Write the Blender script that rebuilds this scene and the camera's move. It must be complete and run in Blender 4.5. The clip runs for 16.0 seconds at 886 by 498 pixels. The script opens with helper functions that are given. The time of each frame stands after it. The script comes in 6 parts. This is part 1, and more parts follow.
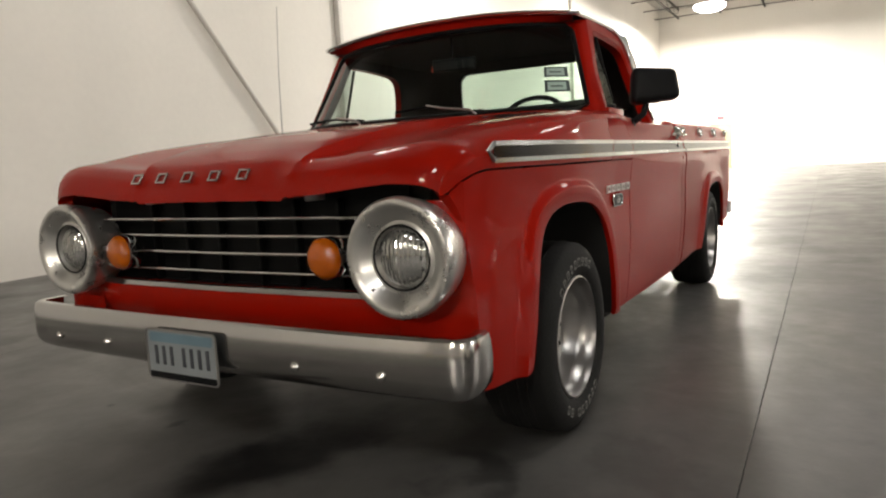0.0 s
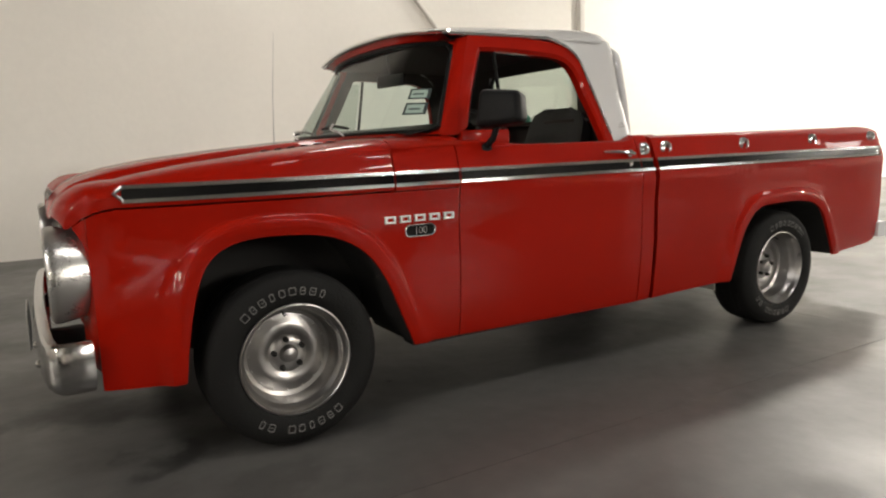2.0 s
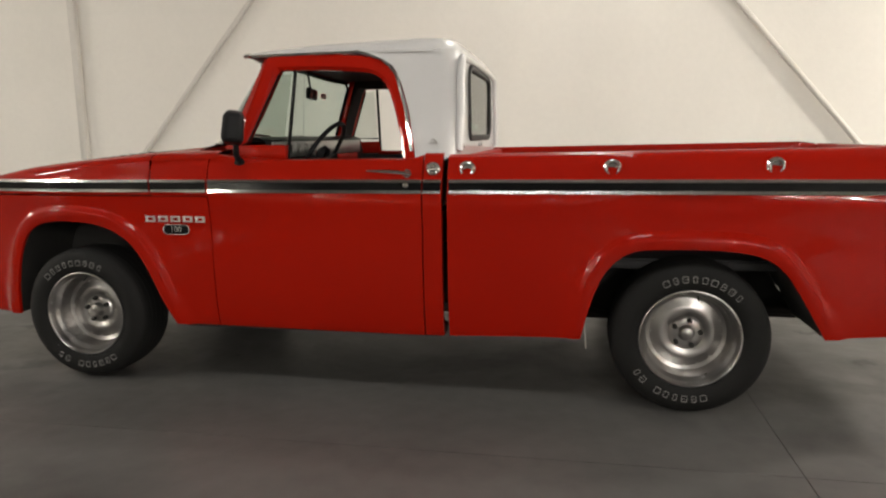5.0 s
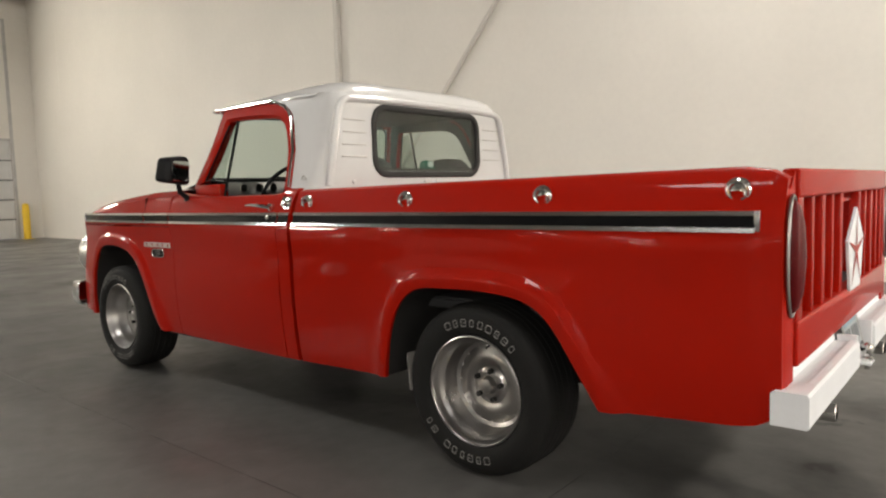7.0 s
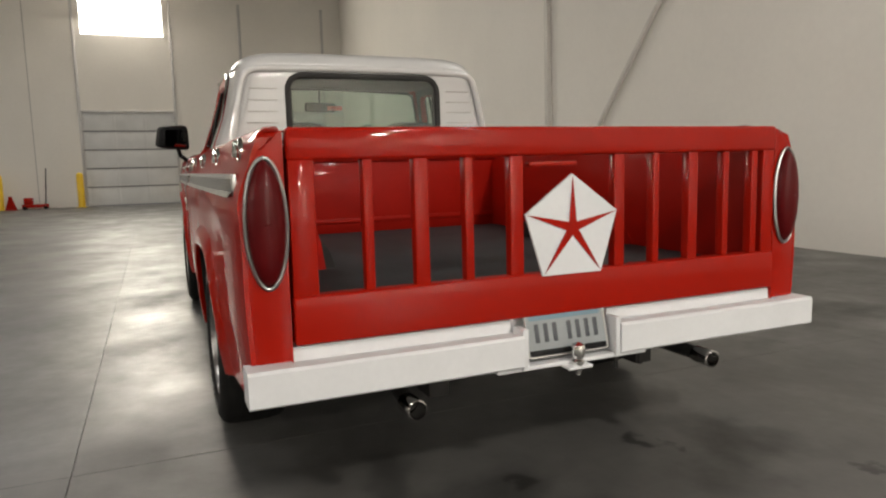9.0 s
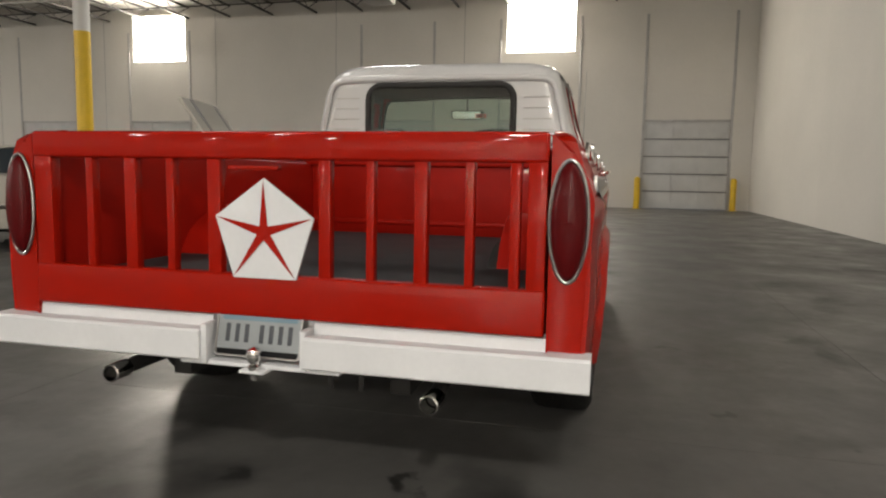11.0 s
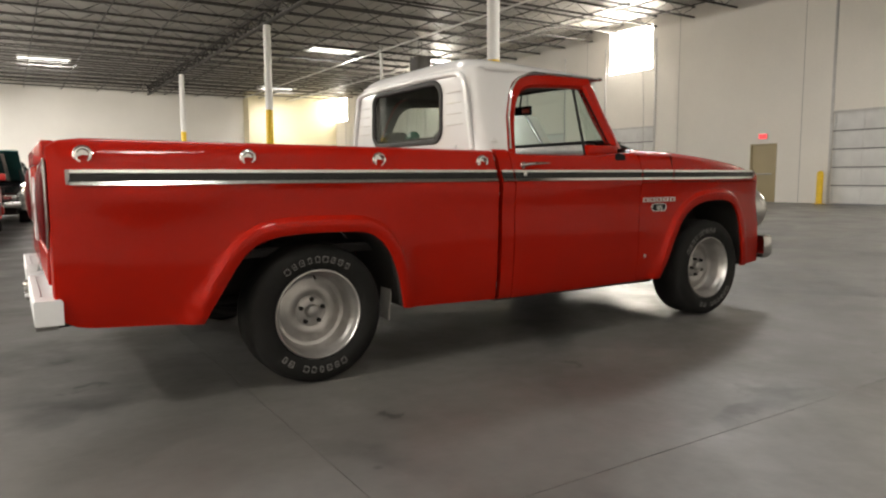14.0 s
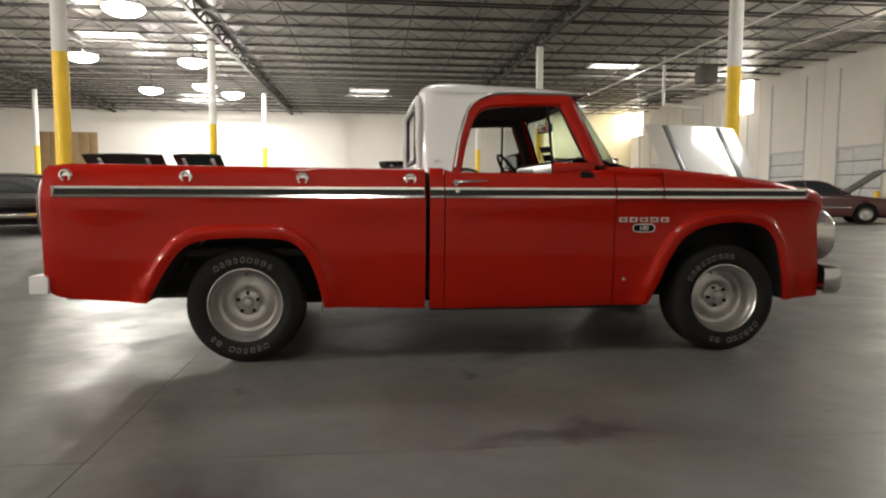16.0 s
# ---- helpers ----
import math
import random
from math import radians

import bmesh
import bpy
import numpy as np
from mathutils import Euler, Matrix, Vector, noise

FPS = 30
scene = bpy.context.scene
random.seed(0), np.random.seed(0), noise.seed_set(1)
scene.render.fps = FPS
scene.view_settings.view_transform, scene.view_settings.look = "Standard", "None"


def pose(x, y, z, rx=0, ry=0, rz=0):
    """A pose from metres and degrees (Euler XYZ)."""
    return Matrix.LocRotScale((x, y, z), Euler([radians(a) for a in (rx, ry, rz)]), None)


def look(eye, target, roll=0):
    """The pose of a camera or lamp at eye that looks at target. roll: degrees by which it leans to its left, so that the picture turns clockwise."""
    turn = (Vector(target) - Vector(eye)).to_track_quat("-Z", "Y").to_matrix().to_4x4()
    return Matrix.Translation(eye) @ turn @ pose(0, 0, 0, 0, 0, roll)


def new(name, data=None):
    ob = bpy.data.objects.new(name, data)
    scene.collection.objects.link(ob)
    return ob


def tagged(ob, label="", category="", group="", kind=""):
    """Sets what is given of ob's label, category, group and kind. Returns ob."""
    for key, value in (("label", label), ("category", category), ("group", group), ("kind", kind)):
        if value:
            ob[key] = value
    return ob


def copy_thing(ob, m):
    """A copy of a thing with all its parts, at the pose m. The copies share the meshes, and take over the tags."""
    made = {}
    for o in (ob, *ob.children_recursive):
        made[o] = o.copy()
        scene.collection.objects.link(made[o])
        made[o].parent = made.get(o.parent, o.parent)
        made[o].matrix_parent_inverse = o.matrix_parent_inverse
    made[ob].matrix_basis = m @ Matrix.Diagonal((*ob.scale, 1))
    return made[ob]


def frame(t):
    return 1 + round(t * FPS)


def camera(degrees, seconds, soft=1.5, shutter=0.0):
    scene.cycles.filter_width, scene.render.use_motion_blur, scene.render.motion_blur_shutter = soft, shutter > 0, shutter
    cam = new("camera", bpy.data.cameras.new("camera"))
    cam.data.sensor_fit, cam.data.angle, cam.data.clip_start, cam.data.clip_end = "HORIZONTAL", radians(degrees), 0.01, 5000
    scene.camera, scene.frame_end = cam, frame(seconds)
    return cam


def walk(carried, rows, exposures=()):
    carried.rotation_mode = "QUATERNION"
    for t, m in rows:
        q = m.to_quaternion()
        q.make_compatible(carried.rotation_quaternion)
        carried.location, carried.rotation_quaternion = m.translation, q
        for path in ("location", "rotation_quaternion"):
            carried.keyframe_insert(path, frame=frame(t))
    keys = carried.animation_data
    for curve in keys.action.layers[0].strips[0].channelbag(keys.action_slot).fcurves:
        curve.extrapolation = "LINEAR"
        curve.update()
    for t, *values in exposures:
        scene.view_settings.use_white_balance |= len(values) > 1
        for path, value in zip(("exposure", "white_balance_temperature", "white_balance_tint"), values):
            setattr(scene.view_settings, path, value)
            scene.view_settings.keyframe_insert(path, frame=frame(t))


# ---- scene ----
cam = camera(66.0, 16.0, 2.2)
PATH = [
    (0, (3.698, 1.703, 0.959), (1.973, 0.724, 0.707), -3.0),
    (0.3, (3.568, 2.010, 0.955), (1.939, 0.884, 0.702), -2.7),
    (0.5, (3.481, 2.215, 0.952), (1.878, 1.049, 0.693), -2.5),
    (1, (3.14, 2.673, 1.012), (1.704, 1.311, 0.724), -2.6),
    (1.5, (2.713, 3.006, 1.054), (1.489, 1.461, 0.717), -1.3),
    (2, (2.23, 3.343, 1.103), (1.221, 1.643, 0.803), -1.9),
    (2.5, (1.729, 3.645, 1.119), (0.932, 1.83, 0.852), -0.2),
    (3, (1.208, 3.928, 1.189), (0.6, 2.042, 0.912), 0.0),
    (3.5, (0.654, 4.066, 1.249), (0.261, 2.133, 0.92), 0.2),
    (3.7, (0.442, 4.073, 1.284), (0.132, 2.128, 0.935), -0.0),
    (5.8, (-1.82, 3.665, 1.129), (-1.042, 1.841, 0.87), -0.8),
    (6, (-2.044, 3.581, 1.118), (-1.174, 1.795, 0.886), -0.8),
    (6.5, (-2.529, 3.307, 1.098), (-1.452, 1.635, 0.89), -0.6),
    (7, (-2.993, 2.984, 1.091), (-1.716, 1.454, 0.921), -1.7),
    (7.5, (-3.389, 2.622, 1.045), (-1.914, 1.281, 0.885), -1.5),
    (8, (-3.761, 2.164, 1.042), (-2.124, 1.032, 0.845), -1.9),
    (8.5, (-4.074, 1.701, 1.024), (-2.326, 0.756, 0.797), -1.5),
    (9, (-4.307, 1.176, 1.018), (-2.478, 0.404, 0.775), -1.5),
    (9.5, (-4.459, 0.635, 0.993), (-2.556, 0.075, 0.739), -1.3),
    (9.7, (-4.467, 0.413, 0.995), (-2.543, -0.059, 0.723), -1.1),
    (11.8, (-4.294, -1.922, 1.003), (-2.603, -0.863, 0.858), -0.6),
    (12, (-4.211, -2.146, 1.004), (-2.592, -0.979, 0.873), -1.7),
    (12.5, (-3.931, -2.687, 0.972), (-2.48, -1.315, 0.853), -0.9),
    (13, (-3.539, -3.17, 0.957), (-2.147, -1.745, 0.78), -0.6),
    (13.5, (-3.117, -3.585, 0.951), (-1.895, -2.013, 0.754), -0.7),
    (14, (-2.646, -3.953, 0.977), (-1.581, -2.273, 0.765), -0.3),
    (14.5, (-2.179, -4.315, 0.97), (-1.315, -2.523, 0.766), -0.2),
    (15, (-1.727, -4.548, 0.968), (-1.052, -2.675, 0.769), -2.2),
    (15.5, (-1.226, -4.777, 0.975), (-0.811, -2.83, 0.785), -0.7),
    (16, (-0.743, -4.927, 0.984), (-0.525, -2.946, 0.817), 0.2),
]
walk(cam, [(t, look(eye, target, roll)) for t, eye, target, roll in PATH],
     exposures=[(0, -1.18), (0.5, -1.25), (1.5, -1.10), (2, -0.95), (3.5, -0.92), (6, -0.80), (7.5, -0.92), (8.5, -1.30), (9, -1.50), (9.5, -1.55), (12, -1.48), (12.5, -1.33), (13, -1.15), (13.5, -0.95), (14, -0.82), (15, -0.90), (16, -1.05)])

# ---------- light ----------
world = bpy.data.worlds.new("world")
scene.world = world
world.use_nodes = True
world.node_tree.nodes["Background"].inputs["Color"].default_value = (0.75, 0.78, 0.85, 1)
world.node_tree.nodes["Background"].inputs["Strength"].default_value = 0.3


def area_lamp(name, place, aim, w, h, watts, colour=(1.0, 0.95, 0.87), disc=False, spread=180):
    la = bpy.data.lights.new(name, "AREA")
    la.shape = "ELLIPSE" if disc else "RECTANGLE"
    la.size, la.size_y, la.energy, la.color = w, h, watts, colour
    la.spread = math.radians(spread)
    ob = new(name, la)
    ob.matrix_world = look(place, aim)
    return ob


WINDOW_Y = (1.70, 17.2, 32.4, 47.6)
for y in WINDOW_Y:
    area_lamp("window_daylight", (20.20, y, 6.35), (10.0, y, 2.0), 2.3, 1.7, 1150 if y < 40 else 30, (1.0, 0.92, 0.79) if y < 40 else (1.0, 0.88, 0.62))
# first six high-bay lamps are seen; the others are unseen, added for light
BAYS_SEEN_AND_ADDED = [(-8.0, 17.0), (-12.3, 24.9), (-8.1, 25.6), (-12.4, 34.2), (-9.2, 32.5), (-8.3, 35.3), (-1.2, -3.8), (-9.2, -2.4), (-18.0, -2.4), (-25.5, -2.4), (-18.0, 8.0), (-25.5, 8.0), (-18.0, 17.0), (-25.5, 17.0)]
ADDED_BAY_WATTS = {-1.2: 90, -9.2: 1200, -18.0: 2200, -25.5: 8500}
for x, y in BAYS_SEEN_AND_ADDED:
    if y < 5 or x < -15:
        # added unseen lamps only: the south row and the rear rows
        area_lamp("bay_light_some_added", (x, y, 6.12), (x, y, 0), 0.7, 0.7, ADDED_BAY_WATTS[x] if y < 5 else 1000, (1.0, 0.94, 0.84), True)
    else:
        globe = bpy.data.lights.new("bay_light_some_added", "POINT")
        globe.energy, globe.color, globe.shadow_soft_size = 2300, (1.0, 0.94, 0.84), 0.08
        new("bay_light_some_added", globe).location = (x, y, 6.12)
# first three are seen; the y 4.3 row is unseen, set to suit floor shadows
SKYLIGHTS_SEEN_AND_ADDED = [(-11.3, 25.2), (-0.6, 39.8), (11.8, 29.4), (-9.9, 4.3), (-0.6, 4.3), (10.1, 4.3), (-12.0, 43.5), (14.4, 45.6)]
for x, y in SKYLIGHTS_SEEN_AND_ADDED:
    # last two are added to brighten the north wall; the corner one is aimed
    corner = x > 5 and y > 40
    area_lamp("skylight_light_some_added", (x, y, 7.35), (x + 1.5, y + 3.0, 3.6) if corner else (x, y, 0), 2.4, 1.2, 420 if corner else ((750 if x > 5 else 220) if y < 10 else ((600 if x > 5 else 1100) if y < 40 else (8000 if x < -5 else 700))), (1.0, 0.97, 0.93), spread=100 if corner else 180)

# ---------- helpers of this scene ----------
def mesh_ob(name, geo, mat, parent=None, label="", smooth=True, angle=35):
    """Links one mesh object made from (vertices, faces)."""
    vs, fs = geo
    me = bpy.data.meshes.new(name)
    me.from_pydata([tuple(v) for v in vs], [], fs)
    bm = bmesh.new()
    bm.from_mesh(me)
    bmesh.ops.recalc_face_normals(bm, faces=bm.faces)
    bm.to_mesh(me)
    bm.free()
    if smooth:
        me.polygons.foreach_set("use_smooth", [True] * len(me.polygons))
        me.set_sharp_from_angle(angle=radians(angle))
    me.materials.append(mat)
    ob = new(name, me)
    if parent is not None:
        ob.parent = parent
    if label:
        tagged(ob, label)
    return ob


part = mesh_ob


def share(name, other, parent, m):
    """A further object on the mesh of another."""
    ob = new(name, other.data)
    ob.parent = parent
    ob.matrix_basis = m
    return ob


def join(*geos):
    vs, fs = [], []
    for g in geos:
        k = len(vs)
        vs += [Vector(v) for v in g[0]]
        fs += [[i + k for i in f] for f in g[1]]
    return vs, fs


def moved(geo, m):
    return [m @ Vector(v) for v in geo[0]], geo[1]


def mirrored(geo):
    return [Vector((v[0], -v[1], v[2])) for v in geo[0]], [list(reversed(f)) for f in geo[1]]


def box(x0, x1, y0, y1, z0, z1, bev=0.0, seg=2):
    bm = bmesh.new()
    bmesh.ops.create_cube(bm, size=1)
    for v in bm.verts:
        v.co = ((x0 + x1) / 2 + v.co.x * (x1 - x0), (y0 + y1) / 2 + v.co.y * (y1 - y0), (z0 + z1) / 2 + v.co.z * (z1 - z0))
    if bev:
        bmesh.ops.bevel(bm, geom=bm.edges[:], offset=bev, segments=seg, affect="EDGES", profile=0.5)
    bm.verts.index_update()
    out = [v.co.copy() for v in bm.verts], [[v.index for v in f.verts] for f in bm.faces]
    bm.free()
    return out


def grid(rows, close_u=False):
    """Quads between rows of points."""
    n = len(rows[0])
    vs = [Vector(p) for r in rows for p in r]
    fs = []
    for i in range(len(rows) - 1):
        for j in range(n if close_u else n - 1):
            k = (j + 1) % n
            fs.append([i * n + j, i * n + k, (i + 1) * n + k, (i + 1) * n + j])
    return vs, fs


def thick(rows, off):
    """A sheet with thickness: rows of points, moved by off(point) for the inner face."""
    n, m = len(rows[0]), len(rows)
    a = grid(rows)
    b = grid([[Vector(p) + Vector(off(p)) for p in r] for r in rows])
    vs, fs = join(a, (b[0], [list(reversed(f)) for f in b[1]]))
    k = n * m
    rim = [j for j in range(n)] + [i * n + n - 1 for i in range(1, m)] + [(m - 1) * n + j for j in range(n - 2, -1, -1)] + [i * n for i in range(m - 2, 0, -1)]
    for i, p in enumerate(rim):
        q = rim[(i + 1) % len(rim)]
        fs.append([q, p, p + k, q + k])
    return vs, fs


def tube(path, r, n=8, closed=False, caps=True, squash=1.0, up=(0, 0, 1)):
    """A round bar along a path; r may be a list."""
    path = [Vector(p) for p in path]
    rows = []
    for i, p in enumerate(path):
        a = path[(i - 1) % len(path)] if (closed or i) else p
        b = path[(i + 1) % len(path)] if (closed or i < len(path) - 1) else p
        d = (b - a).normalized()
        s = d.cross(Vector(up))
        if s.length < 1e-3:
            s = d.cross(Vector((0, 1, 0)))
        s.normalize()
        t = s.cross(d)
        rr = r[i] if isinstance(r, (list, tuple)) else r
        rows.append([p + s * (rr * math.cos(2 * math.pi * k / n)) + t * (rr * squash * math.sin(2 * math.pi * k / n)) for k in range(n)])
    if closed:
        rows.append(rows[0])
    vs, fs = grid(rows, True)
    if caps and not closed:
        fs.append(list(range(n)))
        fs.append([len(vs) - n + k for k in range(n)])
    return vs, fs


def lathe(profile, n=32, closed=False):
    """Turns a profile of (along, radius) round the y axis."""
    rows = []
    for a, r in profile:
        rows.append([Vector((r * math.cos(2 * math.pi * k / n), a, r * math.sin(2 * math.pi * k / n))) for k in range(n)])
    if closed:
        rows.append(rows[0])
    return grid(rows, True)


def slab(points, axis, a, b):
    """A flat outline of 2D points pushed from a to b along an axis (0, 1 or 2)."""
    def put(p, t):
        v = list(p)
        v.insert(axis, t)
        return Vector(v)
    n = len(points)
    vs = [put(p, a) for p in points] + [put(p, b) for p in points]
    fs = [list(range(n)), list(range(2 * n - 1, n - 1, -1))]
    for i in range(n):
        j = (i + 1) % n
        fs.append([i, j, j + n, i + n])
    return vs, fs


def rounded(w, h, r, n=6, cx=0.0, cy=0.0):
    """A rectangle with round corners, as 2D points."""
    out = []
    for sx, sy, a0 in ((1, 1, 0), (-1, 1, 90), (-1, -1, 180), (1, -1, 270)):
        for k in range(n + 1):
            a = radians(a0 + 90 * k / n)
            out.append((cx + sx * (w / 2 - r) + r * math.cos(a), cy + sy * (h / 2 - r) + r * math.sin(a)))
    return out


def spline(points, step=6):
    """Catmull-Rom through 2D or 3D points."""
    p = [Vector(q) for q in points]
    out = []
    for i in range(len(p) - 1):
        a, b, c, d = p[max(i - 1, 0)], p[i], p[i + 1], p[min(i + 2, len(p) - 1)]
        for k in range(step):
            t = k / step
            out.append(0.5 * (2 * b + (c - a) * t + (2 * a - 5 * b + 4 * c - d) * t * t + (3 * b - a - 3 * c + d) * t ** 3))
    out.append(p[-1])
    return out


def table(rows):
    xs, ys = [r[0] for r in rows], [r[1] for r in rows]
    if xs[0] > xs[-1]:
        xs, ys = xs[::-1], ys[::-1]
    return lambda x: float(np.interp(x, xs, ys))


def empty(name, label, category, group=""):
    ob = new(name)
    ob.empty_display_size = 0.2
    return tagged(ob, label, category, group)


def write(text, size, mat, parent, name="lettering", depth=0.002, label=""):
    """Raised lettering in the built-in font, in its own xy plane, centred."""
    cu = bpy.data.curves.new(name, "FONT")
    cu.body, cu.size, cu.extrude, cu.align_x, cu.align_y = text, size, depth, "CENTER", "CENTER"
    tmp = bpy.data.objects.new(name, cu)
    scene.collection.objects.link(tmp)
    me = bpy.data.meshes.new_from_object(tmp.evaluated_get(bpy.context.evaluated_depsgraph_get()))
    bpy.data.objects.remove(tmp)
    bpy.data.curves.remove(cu)
    me.name = name
    me.materials.clear()
    me.materials.append(mat)
    ob = new(name, me)
    ob.parent = parent
    if label:
        tagged(ob, label)
    return ob

# ---------- materials ----------
def material(name, colour, rough=0.5, metal=0.0, coat=0.0, var=0.12, scale=8.0, bump=0.0, bump_scale=60.0, rough_var=0.1, fine=None, **more):
    """A surface with variation at two scales, grain relief and uneven gloss."""
    m = bpy.data.materials.new(name)
    m.use_nodes = True
    nt = m.node_tree
    b = nt.nodes["Principled BSDF"]
    co = nt.nodes.new("ShaderNodeTexCoord")
    n1 = nt.nodes.new("ShaderNodeTexNoise")
    n1.inputs["Scale"].default_value, n1.inputs["Detail"].default_value = scale, 6
    n2 = nt.nodes.new("ShaderNodeTexNoise")
    n2.inputs["Scale"].default_value, n2.inputs["Detail"].default_value = fine or scale * 12, 4
    for n in (n1, n2):
        nt.links.new(co.outputs["Object"], n.inputs["Vector"])
    add = nt.nodes.new("ShaderNodeMath")
    add.operation = "MULTIPLY_ADD"
    add.inputs[1].default_value = 0.4
    nt.links.new(n2.outputs["Fac"], add.inputs[0])
    nt.links.new(n1.outputs["Fac"], add.inputs[2])
    ramp = nt.nodes.new("ShaderNodeMapRange")
    ramp.inputs["From Min"].default_value, ramp.inputs["From Max"].default_value = 0.4, 1.0
    ramp.inputs["To Min"].default_value, ramp.inputs["To Max"].default_value = 1 - var, 1 + var
    nt.links.new(add.outputs[0], ramp.inputs["Value"])
    mul = nt.nodes.new("ShaderNodeVectorMath")
    mul.operation = "SCALE"
    mul.inputs[0].default_value = colour
    nt.links.new(ramp.outputs[0], mul.inputs["Scale"])
    nt.links.new(mul.outputs[0], b.inputs["Base Color"])
    rr = nt.nodes.new("ShaderNodeMapRange")
    rr.inputs["From Min"].default_value, rr.inputs["From Max"].default_value = 0.4, 1.0
    rr.inputs["To Min"].default_value, rr.inputs["To Max"].default_value = max(0.02, rough * (1 - rough_var)), min(1, rough * (1 + rough_var))
    nt.links.new(add.outputs[0], rr.inputs["Value"])
    nt.links.new(rr.outputs[0], b.inputs["Roughness"])
    b.inputs["Metallic"].default_value = metal
    b.inputs["Coat Weight"].default_value = coat
    b.inputs["Coat Roughness"].default_value = 0.06
    if bump:
        n3 = nt.nodes.new("ShaderNodeTexNoise")
        n3.inputs["Scale"].default_value, n3.inputs["Detail"].default_value = bump_scale, 5
        nt.links.new(co.outputs["Object"], n3.inputs["Vector"])
        bp = nt.nodes.new("ShaderNodeBump")
        bp.inputs["Strength"].default_value, bp.inputs["Distance"].default_value = bump, 0.01
        nt.links.new(n3.outputs["Fac"], bp.inputs["Height"])
        nt.links.new(bp.outputs[0], b.inputs["Normal"])
    for k, v in more.items():
        b.inputs[k.replace("_", " ")].default_value = v
    return m


def glowing(name, colour, strength):
    m = bpy.data.materials.new(name)
    m.use_nodes = True
    b = m.node_tree.nodes["Principled BSDF"]
    b.inputs["Base Color"].default_value = (*colour, 1)
    b.inputs["Emission Color"].default_value = (*colour, 1)
    b.inputs["Emission Strength"].default_value = strength
    return m


def clear_glass(name, tint, gloss=0.05):
    """Thin glazing: mostly see-through, with a mirror-like film by Fresnel."""
    m = bpy.data.materials.new(name)
    m.use_nodes = True
    nt = m.node_tree
    nt.nodes.remove(nt.nodes["Principled BSDF"])
    out = nt.nodes["Material Output"]
    tr = nt.nodes.new("ShaderNodeBsdfTransparent")
    tr.inputs["Color"].default_value = (*tint, 1)
    gl = nt.nodes.new("ShaderNodeBsdfGlossy")
    gl.inputs["Roughness"].default_value = 0.03
    lw = nt.nodes.new("ShaderNodeLayerWeight")
    lw.inputs["Blend"].default_value = 0.5
    pw = nt.nodes.new("ShaderNodeMath")
    pw.operation = "POWER"
    pw.inputs[1].default_value = 5.0
    nt.links.new(lw.outputs["Facing"], pw.inputs[0])
    fr = nt.nodes.new("ShaderNodeMath")
    fr.operation = "MULTIPLY_ADD"
    fr.inputs[1].default_value, fr.inputs[2].default_value = 0.9, gloss
    nt.links.new(pw.outputs[0], fr.inputs[0])
    mix = nt.nodes.new("ShaderNodeMixShader")
    nt.links.new(fr.outputs[0], mix.inputs[0])
    nt.links.new(tr.outputs[0], mix.inputs[1])
    nt.links.new(gl.outputs[0], mix.inputs[2])
    nt.links.new(mix.outputs[0], out.inputs["Surface"])
    return m


# oil patches on the floor; the one at (-0.45, 0.46) is a plain darker ellipse
OIL_AND_DARK_PATCHES = [(2.00, 0.14, 0.55, 0.19, -22, 0.14), (2.46, 0.09, 0.09, 0.065, 20, 0.25), (1.45, 0.75, 0.50, 0.22, -10, 0.45), (1.9, 0.75, 0.16, 0.09, 40, 0.4), (1.96, -0.46, 0.08, 0.05, 0, 0.45), (-0.45, 0.46, 0.42, 0.18, 15, 0.5), (1.62, 1.20, 0.26, 0.09, 30, 0.75), (-3.4, 0.3, 0.5, 0.25, 40, 0.7), (-2.9, -1.5, 0.06, 0.05, 0, 0.4), (-1.2, -2.9, 0.45, 0.22, -30, 0.72), (0.9, 2.3, 0.5, 0.3, 50, 0.75), (0.05, -2.30, 0.42, 0.09, 8, 0.42), (-0.18, -1.36, 0.075, 0.028, 10, 0.30), (-2.40, -0.38, 0.05, 0.028, 20, 0.25), (-2.46, 0.20, 0.10, 0.04, -30, 0.40), (-2.88, -0.95, 0.05, 0.03, 60, 0.35), (-2.45, -0.70, 0.40, 0.14, 25, 0.62), (-2.35, 0.55, 0.35, 0.12, -15, 0.62), (-1.35, -1.55, 0.05, 0.03, 0, 0.4)]


